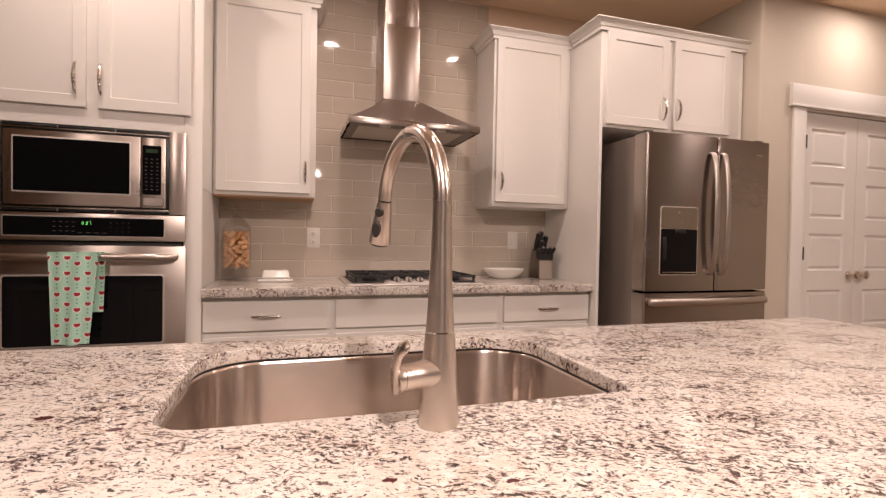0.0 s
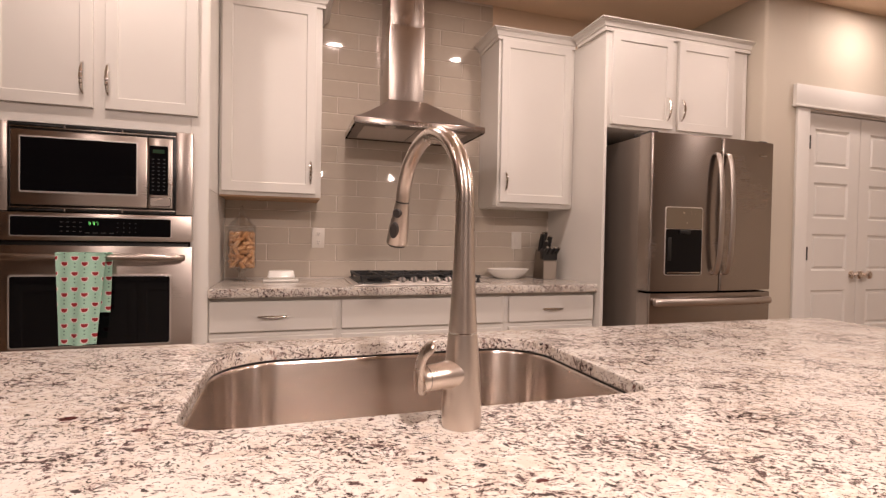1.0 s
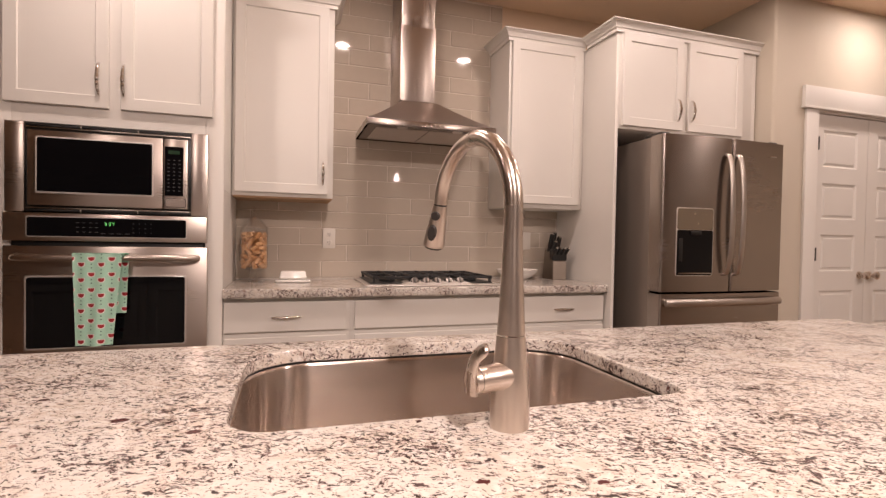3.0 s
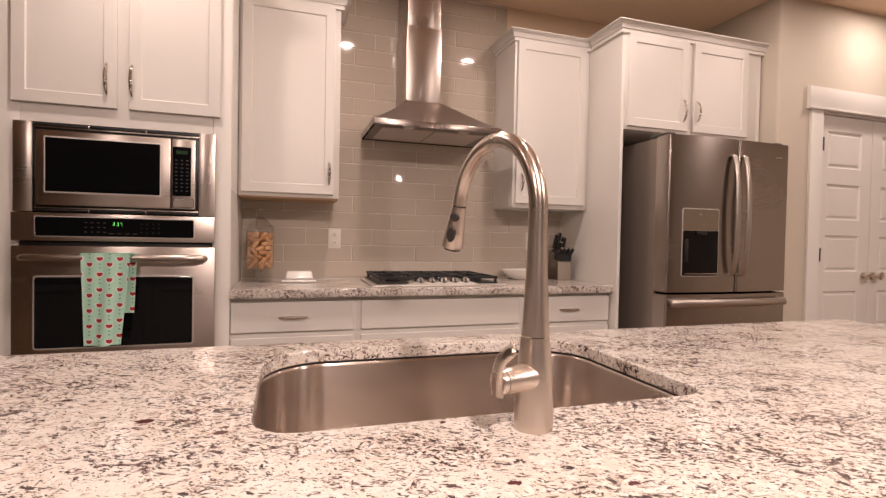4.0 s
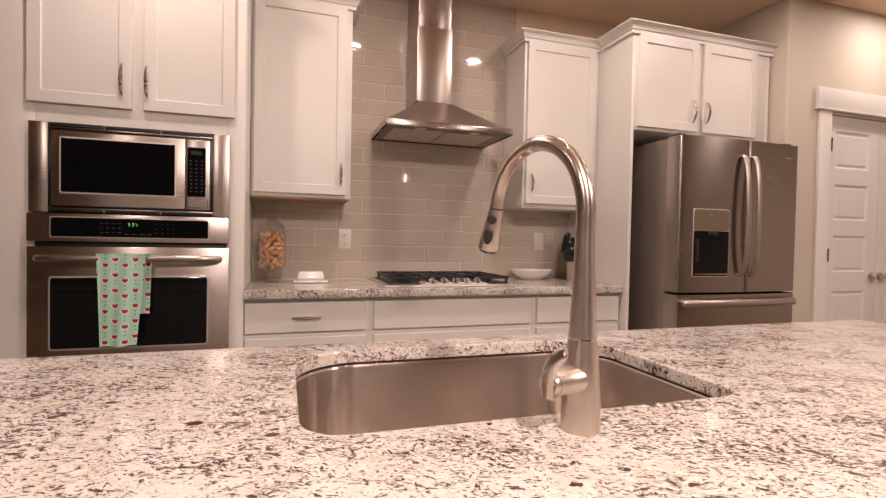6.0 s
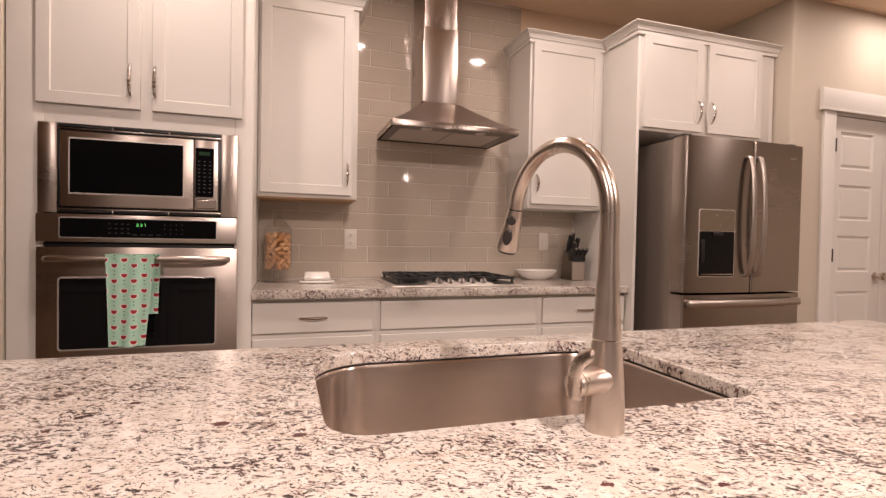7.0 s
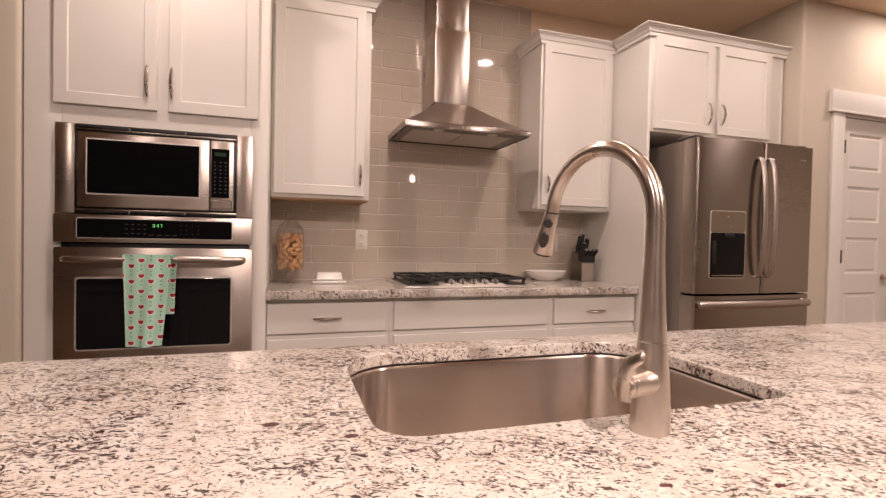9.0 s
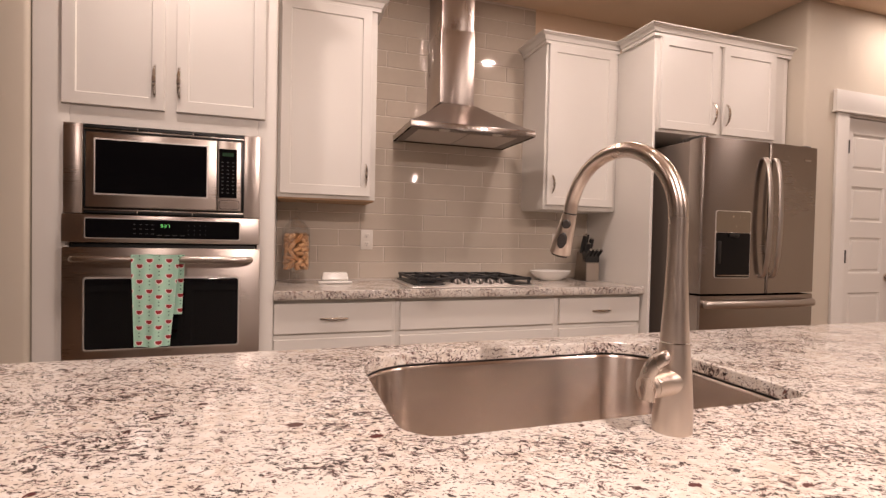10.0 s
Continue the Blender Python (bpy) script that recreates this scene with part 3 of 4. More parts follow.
# ---- wall cabinets ----


def wall_cabinet(x0, x1, dx0, dx1, pull, label, crown_path, under):
    y = 0.372
    cab = thing("wall_cabinet", (x0 + x1) / 2, 0.53, 1.335, label, "cabinet")
    part("body", box(x0, x1, y, DEPTH - 0.013, 1.335, 2.34, 0.001), WHITE, cab)
    part("bottom_panel", box(x0 + 0.004, x1 - 0.004, y + 0.004, DEPTH - 0.02, 1.326, 1.3345, 0.0005), under, cab)
    d = part("door", shaker(dx0, dx1, 1.353, 2.337, y - 0.021), WHITE, cab)
    bow_pull(d, (pull[0], y - 0.022, pull[1]), (pull[0], y - 0.022, pull[2]))
    part("crown_moulding", crown(crown_path, 2.397), WHITE, cab)
    return cab


place(1.0089, -0.0422, 0.945, -0.0366, 1.0382, 0.0100)
wall_cabinet(0.068, 0.583, 0.082, 0.552, (0.527, 1.403, 1.522), "white shaker wall cabinet over the counter beside the oven cabinet",
             [(0.04, 0.37), (0.587, 0.37), (0.587, 0.685)], OAK)
place(1.0215, -0.0561, 0.945, -0.0366, 1.0169, 0.0404)
wall_cabinet(1.626, 2.1465, 1.642, 2.118, (1.676, 1.424, 1.534), "white shaker wall cabinet beside the range hood",
             [(1.626, 0.685), (1.626, 0.37), (2.146, 0.37)], WHITE)

place()
filler = thing("cabinet_filler", 0.02, 0.36, 0.926, "white painted filler panel beside the oven cabinet", "filler panel")
part("lower_panel", box(0.0198, 0.0222, 0.026, 0.6240, 0.9272, 1.394, 0.0005), WHITE, filler)
part("upper_panel", box(0.0198, 0.0240, 0.026, 0.3140, 1.3945, 2.42, 0.0005), WHITE, filler)

# ---- refrigerator cabinet ----
place(1.0165, -0.0209, 0.9357, -0.030, 1.0180, 0.0379)
fc = thing("refrigerator_cabinet", 2.63, 0.3, 0, "tall white cabinet surround with two doors over the refrigerator", "cabinet")
part("side_panel", box(2.124, 2.144, 0.016, DEPTH - 0.002, 0, 2.34, 0.001), WHITE, fc)
part("side_panel", box(3.150, 3.178, 0.016, DEPTH - 0.002, 0, 2.34, 0.001), WHITE, fc)
part("body", box(2.1445, 3.1495, 0.016, DEPTH - 0.002, 1.785, 2.34, 0.001), WHITE, fc)
cabinet_doors(fc, [(2.163, 2.590), (2.632, 3.060)], 1.803, 2.337, -0.005, [(2.552, 1.855, 1.986), (2.656, 1.860, 1.986)])
part("crown_moulding", crown([(2.122, 0.32), (2.122, 0.014), (3.180, 0.014), (3.180, 0.685)], 2.397), WHITE, fc)

place(1.0043, 0.0127, 0.945, -0.018, 1.0195, 0.0226)
fr = thing("refrigerator", 2.67, 0.1, 0, "stainless steel french door refrigerator with a water dispenser", "refrigerator")
FY = -0.283
part("case", box(2.240, 3.098, -0.172, 0.60, 0.02, 1.722, 0.006), steel("fridge_case_paint", (0.34, 0.295, 0.26), 0.42, (60.0, 60.0, 60.0), 0.7), fr)
part("toe_grille", box(2.26, 3.08, -0.20, -0.16, 0.02, 0.10, 0.004), DARKMETAL, fr)


def curved_front(x0, x1, z0, z1, y0, y1, bow, r=0.012, hole=None):
    """A door slab whose front bows gently outwards and whose upright edges are rounded."""
    bm = bmesh.new()
    cx, w = (2.228 + 3.106) / 2, 0.439
    prof = [(x0, y1)]
    for k in range(7):
        a = math.pi / 2 * k / 6
        prof.append((x0 + r - r * math.cos(a), y0 + r - r * math.sin(a)))
    for k in range(1, 12):
        prof.append((x0 + r + (x1 - x0 - 2 * r) * k / 12, y0))
    for k in range(7):
        a = math.pi / 2 * k / 6
        prof.append((x1 - r + r * math.sin(a), y0 + r - r * math.cos(a)))
    prof.append((x1, y1))
    prof = [(x, y - (bow * (1 - ((x - cx) / w) ** 2) if y < y1 else 0)) for x, y in prof]
    rings = [[bm.verts.new((x, y, z)) for x, y in prof] for z in (z0, z1)]
    n = len(prof)
    for k in range(n):
        bm.faces.new((rings[0][k], rings[0][(k + 1) % n], rings[1][(k + 1) % n], rings[1][k]))
    caps = [bm.faces.new(rings[0]), bm.faces.new(rings[1])]
    bmesh.ops.bevel(bm, geom=[e for f in caps for e in f.edges], offset=0.003, segments=2, affect="EDGES")
    return bm


ld = part("left_door", curved_front(2.230, 2.694, 0.874, 1.724, FY, -0.182, 0.022), SLATE, fr)
rd = part("right_door", curved_front(2.700, 3.106, 0.874, 1.724, FY, -0.182, 0.022), SLATE, fr)
fd = part("freezer_drawer", curved_front(2.230, 3.106, 0.11, 0.862, FY, -0.182, 0.022), SLATE, fr)
part("door_gasket", box(2.25, 3.09, -0.1815, -0.1725, 0.12, 1.715, 0.001), BLACK, fr)
for hx in (2.27, 3.06):
    part("hinge_cover", box(hx - 0.025, hx + 0.03, -0.25, -0.10, 1.7245, 1.742, 0.006), DARKMETAL, fr)


def bar_handle(parent, pts, w, d):
    """A flat bowed bar with rounded edges."""
    line = curve(pts, 8)
    part("handle", tube(line, [w] * len(line), 14, None, d), HANDLE, parent, "long bowed steel handle")


for hx, par in ((2.651, ld), (2.729, rd)):
    bar_handle(par, [(hx, FY - 0.015, 0.965), (hx, FY - 0.045, 0.985), (hx, FY - 0.066, 1.10), (hx, FY - 0.075, 1.30), (hx, FY - 0.066, 1.50),
                     (hx, FY - 0.045, 1.615), (hx, FY - 0.015, 1.635)], 0.0175, 0.45)
bar_handle(fd, [(2.27, FY - 0.004, 0.815), (2.275, FY - 0.035, 0.817), (2.45, FY - 0.058, 0.817), (2.668, FY - 0.066, 0.817), (2.885, FY - 0.058, 0.817),
                (3.06, FY - 0.035, 0.817), (3.065, FY - 0.004, 0.815)], 0.012, 1.75)
DY = FY - 0.0185


def lean(bm):
    """Follows the bow of the door."""
    return moved(bm, Matrix(((1, 0, 0, 0), (-0.0525, 1, 0, 0.0525 * 2.566), (0, 0, 1, 0), (0, 0, 0, 1))))


disp = part("dispenser", lean(plate(2.322, 2.566, DY - 0.006, FY + 0.02, 0.960, 1.332, 0.014)), SATIN, ld, "water dispenser")
part("dispenser_panel", lean(plate(2.3265, 2.5615, DY - 0.0078, DY - 0.0061, 1.212, 1.3275, 0.011)), plain("dispenser_grey", (0.30, 0.25, 0.19), 0.25, 0.6), disp)
part("dispenser_well", lean(plate(2.3265, 2.5615, DY - 0.0078, DY - 0.0061, 0.9645, 1.2105, 0.009)), BLACKGLASS, disp, "dark dispenser recess")
part("dispenser_tray", lean(box(2.335, 2.553, DY - 0.014, DY - 0.0079, 0.972, 0.979, 0.002)), CHROME, disp)
part("dispenser_paddle", lean(box(2.338, 2.362, DY - 0.010, DY - 0.0079, 1.04, 1.165, 0.003)), BLACK, disp)
part("dispenser_spout", lean(box(2.41, 2.48, DY - 0.018, DY - 0.0086, 1.185, 1.207, 0.005)), BLACK, disp)
part("badge", box(2.985, 3.035, FY - 0.0125, FY - 0.004, 1.640, 1.650, 0.001), CHROME, rd, "small plain maker's badge")

# ---- base cabinets and counter ----


def base_cabinet(x0, x1, f0, f1, pull):
    cab = thing("base_cabinet", (x0 + x1) / 2, 0.36, 0, "white painted base cabinet with wide drawers under the cooktop" if x1 - x0 > 0.8 else "white painted base cabinet with a drawer over a door",
                "cabinet", "base cabinets along the wall")
    part("body", box(x0, x1, 0.052, DEPTH - 0.002, 0.10, 0.843, 0.001), WHITE, cab)
    part("toe_kick", box(x0, x1, 0.12, DEPTH - 0.01, 0.0, 0.0995, 0.0), WHITE, cab)
    d = part("drawer_front", shaker(f0, f1, 0.683, 0.823, 0.031, 0.02, 0), WHITE, cab)
    if pull:
        bow_pull(d, (pull[0], 0.030, 0.750), (pull[1], 0.030, 0.750), 0.020)
    if f1 - f0 > 0.7:
        for a, c in ((0.125, 0.385), (0.396, 0.656)):
            part("drawer_front", shaker(f0, f1, a, c, 0.031), WHITE, cab)
    else:
        part("door", shaker(f0, f1, 0.125, 0.656, 0.031), WHITE, cab)


place(1.0165, -0.0017, 0.875, 0.012, 1.0399, 0.0046)
base_cabinet(0.0215, 0.610, 0.026, 0.591, (0.238, 0.371))
base_cabinet(0.6105, 1.530, 0.633, 1.510, None)
base_cabinet(1.5305, 2.1040, 1.554, 2.096, (1.768, 1.897))
counter = rounded([(0.0215, 0.0, 0.004), (2.1040, 0.0, 0.004), (2.1040, DEPTH - 0.002, 0.003), (0.0215, DEPTH - 0.002, 0.003)], 3)
tagged(part("countertop", slab(counter, 0.886, 0.042), GRANITE), "speckled cream and black granite countertop on the base cabinets", "countertop")

# ---- range hood ----
place(1.0047, -0.0254, 0.975, -0.0547, 1.0288, 0.0194)
hood = thing("range_hood", 1.09, 0.45, 1.72, "stainless steel pyramid chimney range hood on the tiled wall", "range hood")
HX0, HX1, HY0 = 0.728, 1.474, 0.21


def frustum(lo, hi, steps=10, sag=0.35):
    """A canopy that sweeps from a wide to a narrow oblong: (x0, x1, y0, y1, z)."""
    bm = bmesh.new()
    rings = []
    for k in range(steps + 1):
        t = k / steps
        s = t ** (1 - sag * 0.4)
        q = [a + (c - a) * s for a, c in zip(lo[:4], hi[:4])]
        z = lo[4] + (hi[4] - lo[4]) * t
        rings.append([bm.verts.new(p) for p in ((q[0], q[2], z), (q[1], q[2], z), (q[1], q[3], z), (q[0], q[3], z))])
    for a, c in zip(rings, rings[1:]):
        for k in range(4):
            bm.faces.new((a[k], a[(k + 1) % 4], c[(k + 1) % 4], c[k]))
    bm.faces.new(rings[-1]), bm.faces.new(rings[0])
    return bm


HB = DEPTH - 0.013
canopy = part("canopy", frustum((HX0, HX1, HY0, HB, 1.757), (0.958, 1.172, 0.40, HB, 1.912)), STEEL_HOOD, hood)
lip = box(HX0, HX1, HY0, HY0 + 0.012, 1.724, 1.7565, 0.002)
box(HX0, HX0 + 0.012, HY0 + 0.012, HB, 1.724, 1.7565, 0.001, lip), box(HX1 - 0.012, HX1, HY0 + 0.012, HB, 1.724, 1.7565, 0.001, lip)
box(HX0 + 0.012, HX1 - 0.012, HB - 0.03, HB, 1.724, 1.7565, 0.001, lip)
part("lip", lip, SLATE, hood)
part("underside", box(HX0 + 0.0125, HX1 - 0.0125, HY0 + 0.0125, HB - 0.0305, 1.7265, 1.745, 0), plain("hood_underside", (0.27, 0.235, 0.21), 0.5, 0.4), hood)
for a, c in ((0.79, 1.085), (1.095, 1.39)):
    part("filter", box(a, c, 0.285, 0.62, 1.7225, 1.7264, 0.0015), plain("filter_mesh", (0.60, 0.54, 0.49), 0.6, 0.25), hood, "mesh grease filter")
for lx in (0.93, 1.25):
    part("hood_light", turned([(0.03, 0), (0.032, 0.004)], lx, 0.250, 1.7222, 20), OUTLET, hood)
for k in range(5):
    part("button", rod((1.055 + k * 0.026, HY0 - 0.004, 1.741), (1.055 + k * 0.026, HY0 + 0.001, 1.741), 0.006, seg=12), CHROME, hood)
place(1.0150, -0.0514, 0.975, -0.0547, 1.0424, -0.0055)
part("chimney", box(0.960, 1.170, 0.402, HB, 1.9125, 2.33, 0.003), STEEL_V, hood)
part("chimney_extension", box(0.966, 1.164, 0.408, HB, 2.3305, 2.655, 0.003), STEEL_V, hood)

# ---- cooktop ----
place(1.0159, -0.0114, 0.926, 0.0045, 1.0404, 0.0043)
ck = thing("gas_cooktop", 1.08, 0.34, 0.887, "stainless steel gas cooktop with black cast iron grates", "cooktop")
CX0, CX1, CY0, CY1 = 0.703, 1.452, 0.060, 0.60
part("base_plate", box(CX0, CX1, CY0, CY1, 0.8865, 0.895, 0.004), SATIN, ck)
part("burner_pan", box(CX0 + 0.03, CX1 - 0.03, CY0 + 0.06, CY1 - 0.02, 0.8955, 0.902, 0.004), BLACK, ck)
part("control_plate", frustum((0.89, 1.29, 0.066, 0.20, 0.8955), (0.93, 1.25, 0.085, 0.20, 0.908), 4, 0), SATIN, ck)
for k in range(5):
    kx = 0.963 + k * 0.064
    tip = Matrix.Translation((kx, 0.104, 0.903)) @ Matrix.Rotation(radians(48), 4, "X")
    body = turned([(0.0215, 0), (0.0220, 0.004), (0.0205, 0.018), (0.0175, 0.021)], 0, 0, 0, 24)
    knob = part("knob", moved(body, tip), KNOB, ck, "dark satin steel control knob")
    part("skirt", moved(turned([(0.026, -0.004), (0.0275, 0.003), (0.0235, 0.006)], 0, 0, 0, 20), tip), BLACK, knob)
    part("grip", moved(box(-0.005, 0.005, -0.0165, 0.0165, 0.0212, 0.030, 0.003), tip), DARKMETAL, knob)
for bx, by, br in ((0.84, 0.24, 0.036), (0.84, 0.47, 0.045), (1.08, 0.40, 0.055), (1.32, 0.24, 0.036), (1.32, 0.47, 0.045)):
    part("burner", turned([(br * 1.2, 0), (br * 1.2, 0.008), (br, 0.010), (br, 0.018), (br * 0.9, 0.021)], bx, by, 0.9025, 20), IRON, ck)
for gx0, gx1 in ((0.742, 0.955), (0.962, 1.198), (1.205, 1.418)):
    gy0 = 0.115 if gx0 < 0.9 or gx0 > 1.2 else 0.215
    gm = bmesh.new()
    for x in (gx0, gx1 - 0.014):
        box(x, x + 0.014, gy0, 0.585, 0.920, 0.934, 0.002, gm)
    for y in (gy0, (gy0 + 0.585) / 2 - 0.007, 0.571):
        box(gx0, gx1, y, y + 0.014, 0.922, 0.936, 0.002, gm)
    mid = (gx0 + gx1) / 2
    box(mid - 0.006, mid + 0.006, gy0, 0.585, 0.922, 0.938, 0.002, gm)
    for x in (gx0 + 0.004, gx1 - 0.018):
        for y in (gy0 + 0.004, 0.567):
            box(x, x + 0.014, y, y + 0.014, 0.9025, 0.921, 0.002, gm)
    part("grate", gm, IRON, ck, "black cast iron grate")

# ---- things on the counter ----


def outlet(x, z, switch=False):
    o = thing("wall_outlet", x, 0.684, z, "white plastic wall switch plate on the tiles" if switch else "white plastic double power outlet on the tiles", "outlet")
    part("plate", box(x - 0.037, x + 0.037, 0.681, 0.6865, z - 0.058, z + 0.058, 0.003), OUTLET, o)
    if switch:
        part("rocker", box(x - 0.016, x + 0.016, 0.677, 0.6808, z - 0.032, z + 0.032, 0.002), OUTLET, o)
        return
    for dz in (-0.024, 0.024):
        s = part("socket", box(x - 0.016, x + 0.016, 0.6785, 0.6808, z + dz - 0.014, z + dz + 0.014, 0.002), OUTLET, o)
        for dx in (-0.006, 0.006):
            part("slot", box(x + dx - 0.0012, x + dx + 0.0012, 0.6775, 0.6784, z + dz - 0.002, z + dz + 0.007, 0), BLACK, s)
        part("slot", box(x - 0.002, x + 0.002, 0.6775, 0.6784, z + dz - 0.010, z + dz - 0.006, 0), BLACK, s)


place(1.0267, -0.0985, 1.0, -0.075, 1.0528, 0.0008)
outlet(0.634, 1.114)
outlet(1.937, 1.119, True)

TOP = 0.8862
place(1.03, -0.0710, 1.03, -0.0650, 1.0456, -0.0004)
JX, JY = 0.197, 0.50
jar = thing("cork_jar", JX, JY, TOP, "footed glass apothecary jar full of wine corks", "jar")
body = [(0.052, 0.0), (0.054, 0.004), (0.030, 0.012), (0.014, 0.022), (0.014, 0.050), (0.030, 0.062), (0.066, 0.072), (0.069, 0.085), (0.069, 0.265),
        (0.066, 0.275), (0.066, 0.280)]
inner = [(0.063, 0.280), (0.063, 0.272), (0.068, 0.262), (0.068, 0.088), (0.060, 0.078), (0.001, 0.074)]
part("glass_body", turned(body + inner, JX, JY, TOP, 40, None, 1.04, 1.04), GLASS, jar)
lidp = [(0.069, 0.281), (0.071, 0.286), (0.060, 0.303), (0.038, 0.328), (0.017, 0.346), (0.009, 0.352), (0.015, 0.361), (0.016, 0.370), (0.009, 0.380),
        (0.005, 0.390), (0.008, 0.396), (0.001, 0.404)]
inside = [(0.001, 0.343), (0.034, 0.322), (0.056, 0.298), (0.064, 0.283), (0.069, 0.281)]
part("lid", turned(lidp + inside, JX, JY, TOP, 40, None, 1.04, 1.04, cap=False), GLASS, jar, "pointed clear glass lid")
rng = random.Random(5)
corkm = finish("cork", turned([(0.0095, -0.021), (0.0112, -0.0195), (0.0112, 0.0195), (0.0095, 0.021)], 0, 0, 0, 12), CORK)
for layer in range(8):
    z = TOP + 0.090 + layer * 0.0222
    for ring, count in ((0.0540, 8), (0.028, 4), (0.004, 1)):
        for k in range(count):
            a = 2 * math.pi * (k + 0.5 * (layer % 2)) / count + rng.uniform(-0.1, 0.1)
            r = ring + rng.uniform(-0.002, 0.002)
            c = new("cork", corkm)
            c.parent = jar
            c.matrix_parent_inverse = Matrix.Translation(-jar.location)
            c.matrix_basis = (Matrix.Translation(PLACE @ Vector((JX + r * math.cos(a), JY + r * math.sin(a), z))) @ Matrix.Rotation(a + math.pi / 2 + rng.uniform(-0.35, 0.35), 4, "Z")
                              @ Matrix.Rotation(radians(90 + rng.uniform(-75, 75)), 4, "Y") @ Matrix.Diagonal((1.02, 1.02, rng.uniform(0.86, 1.0), 1)))

place(1.0188, -0.0530, 0.95, -0.0135, 1.0458, -0.0006)
butter = thing("butter_dish", 0.387, 0.43, TOP, "white porcelain covered butter dish on the counter", "butter dish")
part("tray", box(0.295, 0.479, 0.378, 0.482, TOP + 0.001, TOP + 0.014, 0.006), PORCELAIN, butter)
bm = box(0.315, 0.460, 0.392, 0.468, TOP + 0.0145, TOP + 0.060, 0.012, seg=4)
for v in bm.verts:
    if v.co.z > TOP + 0.04:
        v.co.x = 0.3875 + (v.co.x - 0.3875) * 0.93
        v.co.y = 0.43 + (v.co.y - 0.43) * 0.85
part("cover", bm, PORCELAIN, butter)

place(1.0294, -0.0874, 1.03, -0.0724, 1.0513, -0.0054)
bowl = [(0.070, 0.0), (0.078, 0.004), (0.104, 0.018), (0.130, 0.042), (0.142, 0.060), (0.139, 0.061), (0.124, 0.042), (0.098, 0.020), (0.06, 0.010), (0.001, 0.009)]
tagged(part("serving_bowl", turned(bowl, 1.808, 0.545, TOP + 0.0005, 40, sy=0.72), PORCELAIN), "shallow white oval porcelain serving bowl", "bowl")

KX, KY = 2.012, 0.53
place(1.13, -0.2960, 1.13, -0.1229, 1.115, -0.0619)
kb = thing("knife_block", KX, KY, TOP, "slanted knife block with black-handled knives beside the refrigerator panel", "knife block")
bm = bmesh.new()
side = ((-0.084, 0.001), (0.040, 0.001), (0.012, 0.178), (-0.030, 0.172), (-0.084, 0.110))
rings = [[bm.verts.new((x, KY + d, TOP + h)) for d, h in side] for x in (KX, KX + 0.086)]
for k in range(5):
    bm.faces.new((rings[0][k], rings[0][(k + 1) % 5], rings[1][(k + 1) % 5], rings[1][k]))
bm.faces.new(rings[0]), bm.faces.new(rings[1])
bmesh.ops.bevel(bm, geom=list(bm.edges), offset=0.003, segments=2, affect="EDGES")
part("block", bm, steel("dark_block_side", (0.26, 0.225, 0.195), 0.38, (300.0, 300.0, 4.0)), kb)
part("front_plate", box(KX + 0.001, KX + 0.085, KY - 0.0885, KY - 0.0845, TOP + 0.002, TOP + 0.108, 0.0015), BLOCKWOOD, kb, "light brushed front face")
for dx, dy, h, l in ((0.012, -0.020, 0.165, 0.105), (0.038, 0.000, 0.170, 0.110), (0.064, -0.012, 0.168, 0.085), (0.020, -0.046, 0.150, 0.075)):
    a = Vector((KX + dx, KY + dy, TOP + h))
    q = a + Vector((0.006, -0.022, l))
    kn = part("knife_handle", tube([a, a.lerp(q, 0.5), q], [0.0150, 0.0165, 0.0145], 18, None, 0.7), BLACK, kb)
    part("rivet", rod(q, q + Vector((0, -0.002, 0.005)), 0.010, 0.008, 10), CHROME, kn)
part("steak_knife_rack", box(KX + 0.000, KX + 0.095, KY - 0.082, KY - 0.04, TOP + 0.112, TOP + 0.182, 0.006), BLACK, kb)
for k in range(4):
    x = KX + 0.008 + k * 0.026
    kn = part("knife_handle", tube([(x, KY - 0.075, TOP + 0.15), (x + 0.003, KY - 0.108, TOP + 0.188)], [0.008, 0.009], 10), BLACK, kb)
    part("rivet", rod((x + 0.003, KY - 0.109, TOP + 0.1885), (x + 0.0035, KY - 0.113, TOP + 0.193), 0.008, 0.006, 10), CHROME, kn)

# ---- island ----
place()
ISLE = 0.914
isle = thing("island_cabinet", 0.5, -1.6, 0, "white painted kitchen island base", "island")
part("seating_panel", box(-1.25, 2.18, -1.97, -1.85, 0.10, 0.882, 0.001), WHITE, isle)
part("face_frame", box(-1.25, 2.18, -1.233, -1.218, 0.10, 0.882, 0.001), WHITE, isle)
part("end_panel", box(2.1805, 2.20, -1.97, -1.218, 0.0, 0.882, 0.001), WHITE, isle)
part("end_panel", box(-1.27, -1.2505, -1.97, -1.218, 0.0, 0.882, 0.001), WHITE, isle)
part("toe_kick", box(-1.25, 2.18, -1.91, -1.30, 0.0, 0.0995, 0), WHITE, isle)
for k in range(5):
    x = -1.24 + k * 0.684
    part("door", moved(shaker(-x - 0.676, -x, 0.125, 0.86, 1.197), Matrix.Rotation(math.pi, 4, "Z")), WHITE, isle)
outer = rounded([(-1.30, -2.27, 0.02), (2.245, -2.27, 0.02), (2.245, -1.183, 0.035), (-1.30, -1.183, 0.02)], 6)
RIM = rounded([(0.227, -1.777, 0.07), (1.012, -1.777, 0.05), (1.012, -1.275, 0.13), (0.227, -1.275, 0.14)], 12)
